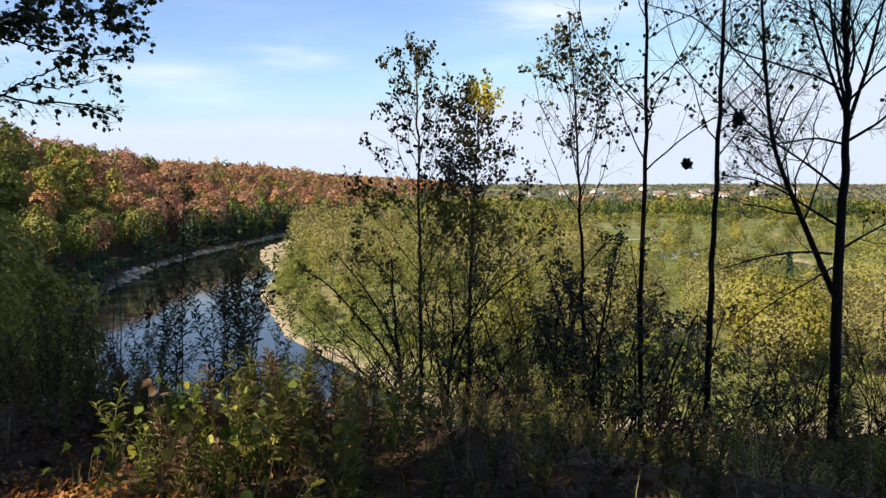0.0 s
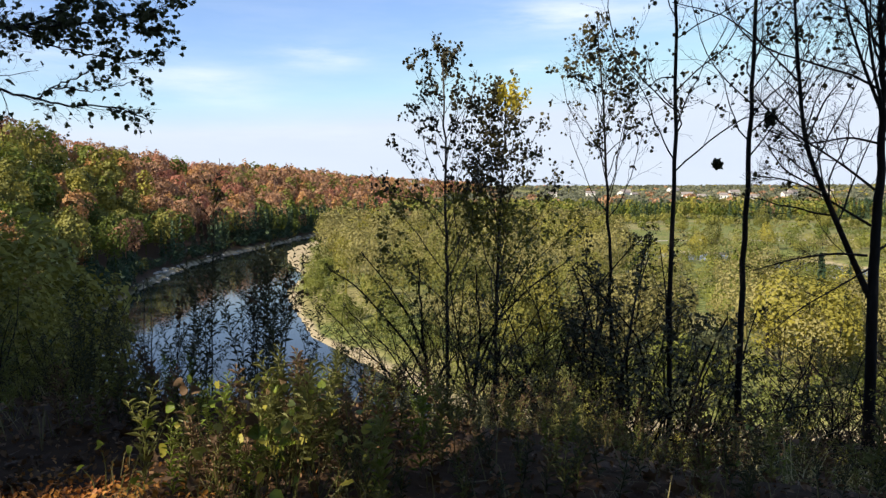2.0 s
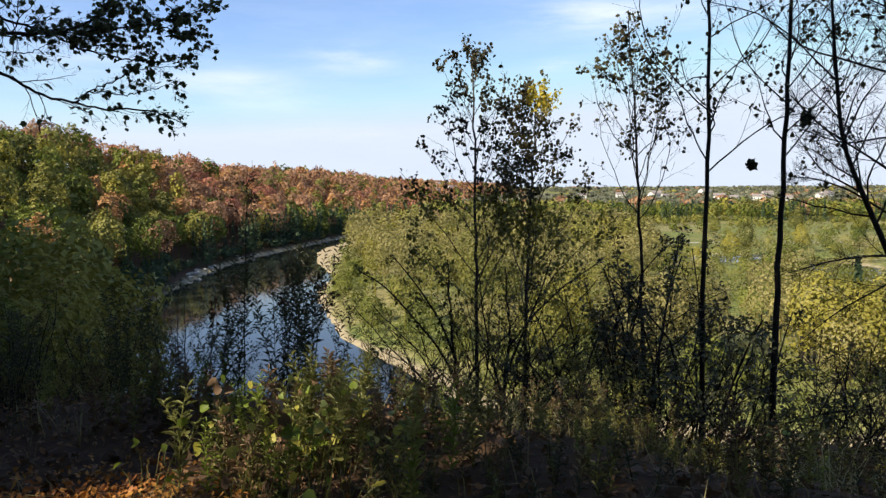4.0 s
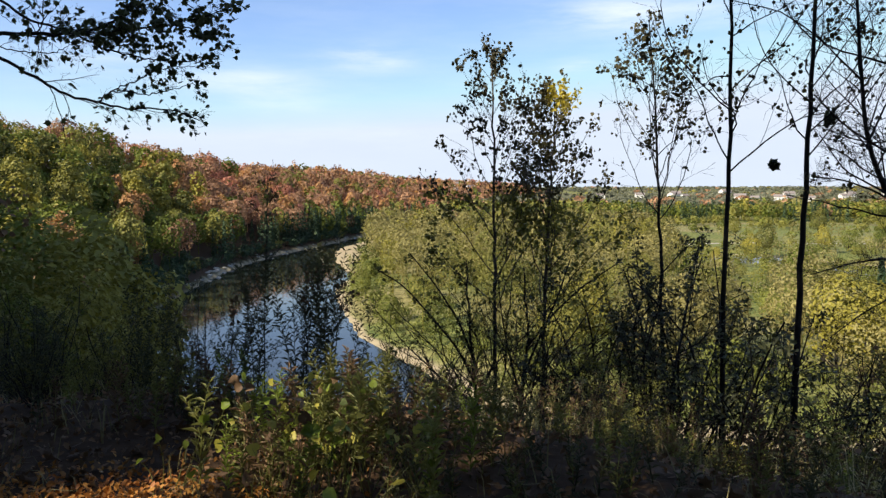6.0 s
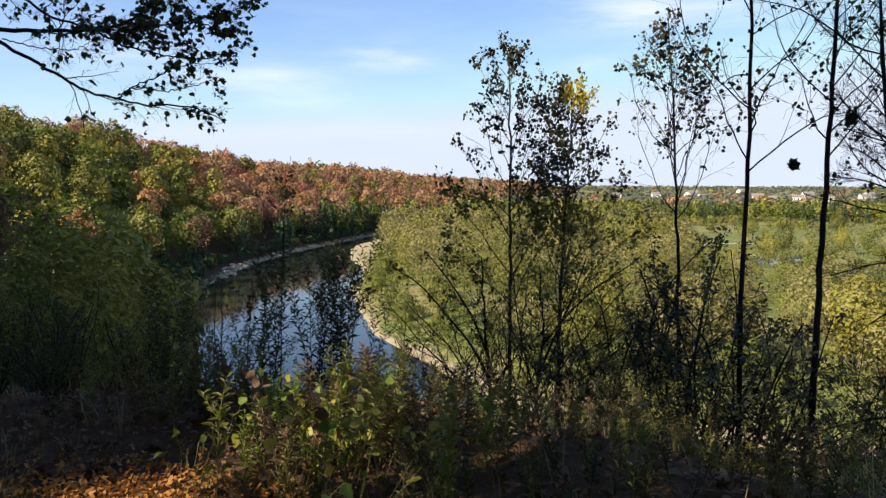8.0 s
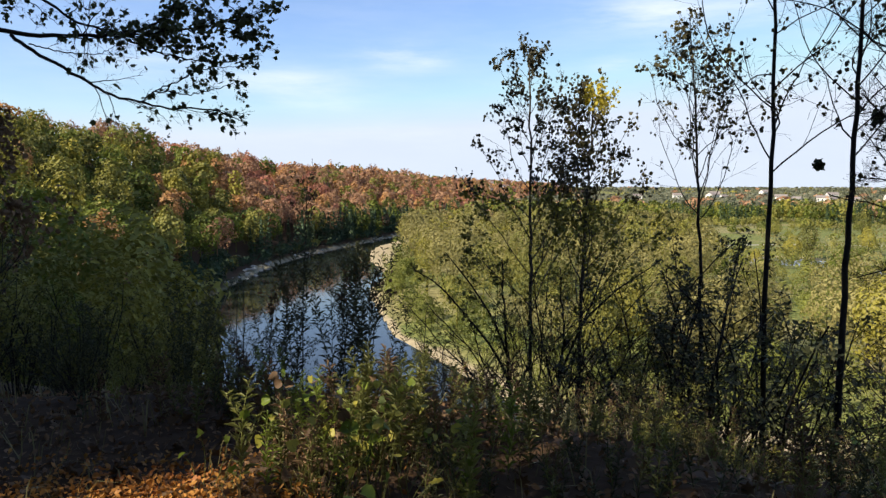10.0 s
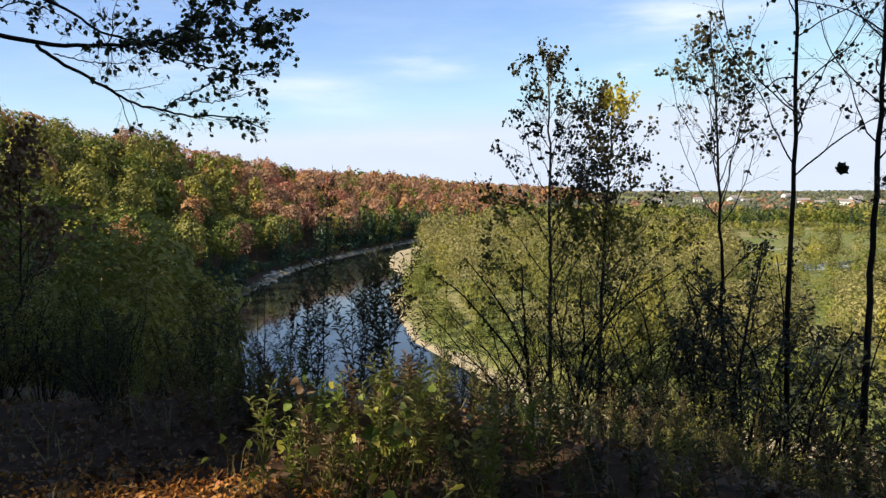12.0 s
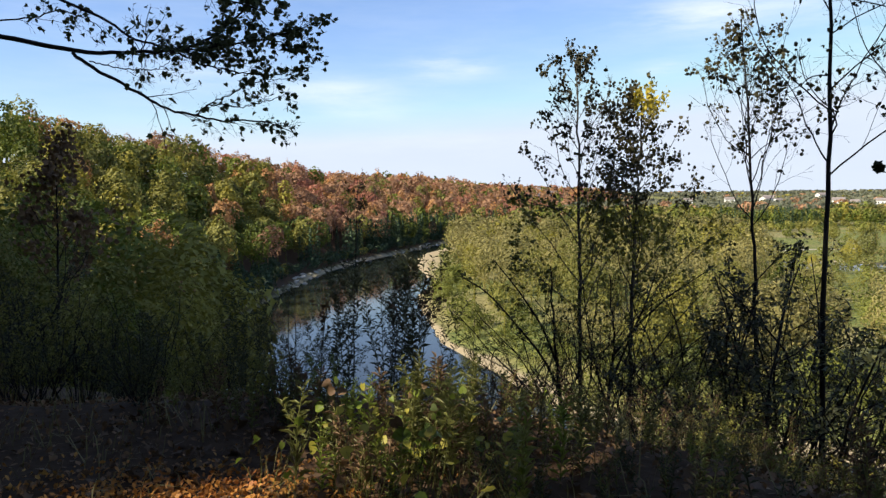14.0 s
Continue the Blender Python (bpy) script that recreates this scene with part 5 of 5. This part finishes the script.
def ledge_herbs():
    rng = np.random.default_rng(251)
    golden = [stalk_meshes(400 + k, 0.62, 44, 0.125, ("herb", "herb", "lime", "brown")[k], side=2) for k in range(4)]
    # the tall ones wear the shade-darkened leaf colour, as silhouettes
    tall = [stalk_meshes(410 + k, 1.35, 52, 0.12, "herb_shaded", side=5) for k in range(4)]
    low = [stalk_meshes(430 + k, 0.36, 22, 0.075, ("herb_shaded", "herb", "herb_shaded", "brown")[k], side=3) for k in range(4)]
    for k in range(44):
        x, y = max(rng.normal(-1.2, 0.34), -1.7), rng.uniform(3.5, 4.7)
        herb(golden, x, y, rng.uniform(0.6, 1.1), rng, "goldenrod", "green leafy herb with lance-shaped leaves", "herbs on the ledge")
    for k in range(23):
        x, y = (-2.3, -2.08, -1.88, -1.83, -1.72, -1.55, -1.5, -1.38)[k % 8] + rng.normal(0, 0.05), 6.0 + rng.normal(0, 0.25)
        herb(tall, x, y, rng.uniform(0.65, 1.05), rng, "goldenrod", "tall goldenrod in shade-dark colour standing against the river", "tall herbs on the edge")
    for k in range(34):
        x, y = rng.uniform(1.2, 5.0), rng.uniform(4.2, 7.5)
        herb(golden, x, y, rng.uniform(0.6, 1.15), rng, "goldenrod", "half-withered leafy herb on the ledge", "herbs on the ledge")
    for k in range(70):
        x, y = rng.uniform(-2.9, -0.1), rng.uniform(4.5, 5.6)
        herb(golden if k % 3 == 0 else low, x, y, rng.uniform(0.5, 0.85) * (1.0 if k % 3 == 0 else 1.5), rng, "ledge_herb", "shaded leafy herb on the brink of the ledge", "herbs on the brink")
    dry = [stalk_meshes(420 + k, 0.75, 30, 0.08, "brown", side=6) for k in range(3)]
    for k in range(60):
        x, y = rng.uniform(-0.9, 4.6), rng.uniform(3.6, 8.5)
        if -0.4 < x / y < 0.66:
            herb(dry if k % 3 else golden, x, y, rng.uniform(0.35, 0.85), rng, "dry_herb", "withered brown herb with thin side shoots", "dry herbs on the ledge")
    for k in range(230):
        x, y = rng.uniform(-1.4, 3.2), rng.uniform(3.2, 6.0)
        if -0.35 < x / y < 0.64:
            herb(low, x, y, rng.uniform(0.5, 1.2), rng, "ledge_herb", "low herb on the ledge, some coloured dark for shade", "low herbs on the ledge")
    for k in range(44):
        x, y = rng.uniform(-0.3, 3.8), rng.uniform(4.7, 7.2)
        herb(dry if k % 2 else low, x, y, rng.uniform(0.35, 0.9), rng, "dry_herb" if k % 2 else "ledge_herb", "withered brown herb with thin side shoots" if k % 2 else "low herb on the ledge, some coloured dark for shade", "dry herbs on the ledge" if k % 2 else "low herbs on the ledge")
    for k in range(26):
        x, y = rng.uniform(-4.6, -2.3), rng.uniform(4.4, 7.5)
        herb(golden if k % 2 else tall, x, y, rng.uniform(0.4, 0.75), rng, "goldenrod", "shaded leafy herb on the ledge", "herbs on the ledge")


def vine(seed, places, size, mat, label, name="vine"):
    """A trailing vine: a stem and single broad leaves, each a part."""
    rng = np.random.default_rng(seed)
    x, y = places[0][0], places[0][1]
    g = height1(x, y)
    e = new(name); e.location = (x, y, g)
    b = Bag()
    for px, py, pz in places:
        q = np.array((px - x, py - y, pz - g))
        foot = np.array((0.35 * q[0], 0.35 * q[1], -0.03))
        tube(b, path_points([foot, foot * 0.5 + q * 0.5 + [0.02, 0.03, 0.04], q], 7), np.linspace(0.003, 0.0015, 7), 4)
    part("stem", b.mesh("stem", M["herb"]), e)
    for px, py, pz in places:
        c = np.array([(px - x, py - y, pz - g)])
        v, f = leaf_shapes(rng, c, size * rng.uniform(0.4, 0.75), np.array([[-0.3, -0.6, 0.6]]), (HEART, LOBED, HEART)[rng.integers(0, 3)], 0.85, 0.7)
        part("leaf", mesh_of("leaf", v, f, M[mat]), e)
    tagged(e, label, "plant", "vines on the ledge")


def ledge_vines():
    vine(501, [(-1.12, 3.55, 0.66), (-1.02, 3.5, 0.68), (-1.28, 3.5, 0.62), (-0.98, 3.6, 0.60), (-1.36, 3.5, 0.53), (-0.90, 3.55, 0.63), (-1.22, 3.5, 0.45)], 0.085, "gold", "vine with bright yellow heart-shaped leaves")
    vine(502, [(-1.18, 3.4, 0.42), (-1.12, 3.45, 0.36), (-0.98, 3.4, 0.42), (-0.88, 3.5, 0.45), (-1.3, 3.45, 0.34), (-1.0, 3.45, 0.22)], 0.08, "gold", "vine with yellow leaves among green herbs")
    vine(503, [(-1.85, 3.6, 0.32), (-1.95, 3.6, 0.2), (-1.75, 3.7, 0.26), (-1.65, 3.7, 0.4), (-1.55, 3.75, 0.46), (-1.68, 3.6, 0.14)], 0.085, "lime", "vine with pale green leaves in shade")
    vine(504, [(-0.73, 3.0, 0.38), (-0.84, 3.1, 0.26), (-0.95, 3.2, 0.2), (-0.6, 3.1, 0.16)], 0.11, "lime", "vine with broad green leaves in shade")
    vine(505, [(0.58, 2.65, 0.42), (0.60, 2.45, 0.22), (0.66, 2.5, 0.14)], 0.13, "lime", "broad-leaved green plant in deep shade", "broad_leaf_plant")
    rng = np.random.default_rng(506)
    for k in range(20):
        cx, cy = rng.normal(-1.1, 0.32), rng.uniform(3.4, 4.3)
        vine(510 + k, [(cx + rng.normal(0, 0.16), cy + rng.normal(0, 0.12), rng.uniform(0.12, 0.55)) for _ in range(6)], 0.085, ("lime", "gold", "brown")[k % 3],
             ("vine with pale green leaves among herbs", "vine with small yellow leaves among herbs", "withered vine with curled brown leaves")[k % 3])
    for k in range(7):
        cx, cy = rng.uniform(1.6, 4.5), rng.uniform(4.6, 7.0)
        g = height1(cx, cy)
        vine(530 + k, [(cx + rng.normal(0, 0.2), cy + rng.normal(0, 0.2), g + rng.uniform(0.1, 0.7)) for _ in range(6)], 0.075, ("lime", "brown")[k % 2],
             ("vine with pale green leaves among dry stems", "withered vine with curled brown leaves")[k % 2])


def tall_stalks():
    """Thin whips that rise over the herbs on the edge."""
    whip = dict(levels=2, kids=(9, 3), start=(0.55, 0.2), angle=(0.5, 0.6), ratio=(0.16, 0.4), wob=0.1, up=0.08, leaf_level=1, thin=0.5, seg=0.08)
    for k, (x, y, x2, z2) in enumerate(((-2.12, 6.0, -2.05, 1.75), (-1.78, 6.0, -1.64, 0.98), (-1.55, 6.0, -1.42, 0.85), (-2.5, 6.2, -2.42, 0.7))):
        g = height1(x, y)
        young_tree("whip_sapling", "thin whip-like sapling with few leaves at its tip", 600 + k, [(x, y, g), (x * 0.7 + x2 * 0.3, y, g * 0.5 + z2 * 0.5), (x2, y, z2)], 0.0065, whip, 60, 0.032, mat="brown", bark="bark_shaded",
                   group="whips on the edge")


def house_parts(seed):
    """A small house: walls, gable roof, windows and door as meshes."""
    w, d, h, r = 11.0, 8.0, 6.4, 2.0
    wall = [(-w / 2, -d / 2, -1), (w / 2, -d / 2, -1), (w / 2, d / 2, -1), (-w / 2, d / 2, -1), (-w / 2, -d / 2, h), (w / 2, -d / 2, h), (w / 2, d / 2, h), (-w / 2, d / 2, h), (-w / 2, 0, h + r), (w / 2, 0, h + r)]
    wf = [(0, 1, 5, 4), (1, 2, 6, 9, 5), (2, 3, 7, 6), (3, 0, 4, 8, 7)]
    o, t = 0.6, 0.25
    roof, rf = [], []
    for sgn in (-1, 1):
        n = len(roof)
        for dz in (0, t):
            roof += [(-w / 2 - o, sgn * (d / 2 + o), h - 0.4 + dz), (w / 2 + o, sgn * (d / 2 + o), h - 0.4 + dz), (w / 2 + o, 0, h + r + 0.05 + dz), (-w / 2 - o, 0, h + r + 0.05 + dz)]
        rf += [tuple(n + i for i in q) for q in ((0, 1, 2, 3), (4, 5, 6, 7), (0, 1, 5, 4), (1, 2, 6, 5), (2, 3, 7, 6), (3, 0, 4, 7))]
    pane = [(x, y, z) for y in (0, 0.08) for x, z in ((-0.6, -0.8), (0.6, -0.8), (0.6, 0.8), (-0.6, 0.8))]
    pf = [(0, 1, 2, 3), (4, 5, 6, 7), (0, 1, 5, 4), (1, 2, 6, 5), (2, 3, 7, 6), (3, 0, 4, 7)]
    return mesh_of("wall", wall, wf, M["house"]), mesh_of("roof", roof, rf, M["roof"]), mesh_of("window", pane, pf, M["dark_glass"])


def houses():
    rng = np.random.default_rng(701)
    wall, roof, pane = house_parts(0)
    ring = [(sx * w2, yy, sz * h2) for yy in (-0.06, 0.02) for w2, h2 in ((0.75, 0.95), (0.6, 0.8)) for sx, sz in ((-1, -1), (1, -1), (1, 1), (-1, 1))]
    rim = []
    for i in range(4):
        j = (i + 1) % 4
        rim += [(i, j, j + 4, i + 4), (i + 8, j + 8, j + 12, i + 12), (i, j, j + 8, i + 8), (i + 4, j + 4, j + 12, i + 12)]
    frame_mesh = mesh_of("frame", ring, rim, M["house"])
    for x, y, s in HOUSES:
        e = new("house")
        part("wall", wall, e); part("roof", roof, e)
        for wx in (-3.6, 0.2, 3.6):
            for wz in (1.4, 4.0):
                q = part("window", pane, e)
                q.location = (wx, -4.05, wz)
                part("frame", frame_mesh, q)
        e.matrix_basis = Matrix.LocRotScale((x, y, height1(x, y) + 1.0), Euler((0, 0, rng.uniform(-0.7, 0.7))), (s, s, s))
        tagged(e, "pale house with grey gable roof among trees", "house", "houses on the plain")


def bank_stones():
    """Pale boulders along the far bank."""
    rng = np.random.default_rng(711)
    shapes = []
    for k in range(4):
        bm = bmesh.new()
        bmesh.ops.create_icosphere(bm, subdivisions=2, radius=1.0)
        for v in bm.verts:
            q = v.co.copy()
            v.co = q * (1 + 0.35 * noise.noise(q * 1.3 + Vector((k * 7.1, 0, 0)))) 
            v.co.z *= 0.6
        me = bpy.data.meshes.new("boulder"); bm.to_mesh(me); bm.free()
        me.materials.append(M["stone"])
        shapes.append(me)
    line = np.array(OUTER[3:10], float)
    for k in range(64):
        u = rng.uniform(0, 1) ** 0.9 * (len(line) - 1.001)
        p = line[int(u)] + (line[int(u) + 1] - line[int(u)]) * (u - int(u))
        x, y = p[0] + rng.normal(-0.8, 1.6), p[1] + rng.normal(0, 2.5)
        s = rng.uniform(0.25, 1.0)
        if y < 205:
            continue
        ob = new("boulder", shapes[k % 4])
        ob.matrix_basis = Matrix.LocRotScale((x, y, max(height1(x, y), RIVER - 0.2) + 0.1 * s), Euler((0, 0, rng.uniform(0, 6.28))), (s * rng.uniform(0.8, 1.6), s, s))
        tagged(ob, "pale rounded boulder at the water's edge", "rock", "boulders on the bank")


def litter(name, label, seed, n, cx, cy, sx, sy, size, mat, lift=0.0, outline=SCRAP):
    rng = np.random.default_rng(seed)
    x, y = rng.uniform(cx - sx, cx + sx, n), rng.uniform(cy - sy, cy + sy, n)
    if sx < 1:
        x, y = rng.normal(cx, sx * 0.5, n), rng.normal(cy, sy * 0.5, n)
    z = height(x, y) + rng.uniform(0.01, 0.04, n) + lift * rng.uniform(0, 1, n)
    v, f = leaf_shapes(rng, np.stack([x, y, z], 1), size, np.tile([0, 0, 1.0], (n, 1)), outline, 0.8, 0.0)
    tagged(new(name, mesh_of(name, v, f, M[mat])), label, "leaves", kind="stuff")


def grass(name, label, seed, n, box, tall, mat, patch, bow=1.3, wide=0.004):
    """Blades in patches over the ground inside the box x0, x1, y0, y1."""
    rng = np.random.default_rng(seed)
    x, y = rng.uniform(box[0], box[1], n), rng.uniform(box[2], box[3], n)
    keep = (waves(x, y, 1.7, 15) > patch) & (np.abs(x / y) < 1.1)
    x, y = x[keep], y[keep]
    n = len(x)
    z = height(x, y)
    h = rng.uniform(tall[0], tall[1], n)
    a = rng.uniform(0, 6.283, n)
    lean = rng.uniform(0.2, bow, n)
    d = np.stack([np.cos(a), np.sin(a), 0 * a], 1)
    s = np.stack([-np.sin(a), np.cos(a), 0 * a], 1) * wide
    p = np.stack([x, y, z], 1)
    mid = p + d * (lean * h * 0.35)[:, None] + np.array([0, 0, 1]) * (h * 0.6)[:, None]
    tip = p + d * (lean * h)[:, None] + np.array([0, 0, 1]) * (h * np.maximum(1 - 0.35 * lean, 0.3))[:, None]
    v = np.stack([p - s, p + s, mid + s * 0.7, mid - s * 0.7, tip], 1).reshape(-1, 3)
    b = np.arange(n)[:, None] * 5
    f = np.concatenate([b + [0, 1, 2], b + [0, 2, 3], b + [3, 2, 4]])
    tagged(new(name, mesh_of(name, v, f, M[mat])), label, "grass", kind="stuff")


shade_forest()
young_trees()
bare_trees()
hanging_maple()
slope_shrubs()
slope_trees()
ledge_herbs()
ledge_vines()
tall_stalks()
houses()
bank_stones()
litter("leaf_litter", "fallen brown leaves over the ledge", 261, 15000, 0.0, 5.3, 6.5, 3.4, 0.042, "litter")
litter("fallen_maple_leaves", "curled pale brown maple leaves on the ledge", 263, 900, 0.2, 4.2, 3.6, 1.4, 0.075, "brown", 0.03, MAPLE)
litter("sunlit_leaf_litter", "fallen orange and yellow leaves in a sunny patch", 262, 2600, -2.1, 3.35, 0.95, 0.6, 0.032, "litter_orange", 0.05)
grass("grass", "dry and green grass over the ledge", 271, 8000, (-6, 7, 2.4, 13), (0.08, 0.32), "grass", -0.15)
grass("dry_grass", "tangle of tall straw-coloured grass on the slope", 272, 3600, (1.8, 7.5, 4.6, 10.0), (0.25, 0.65), "straw", 0.0, 2.4, 0.0035)
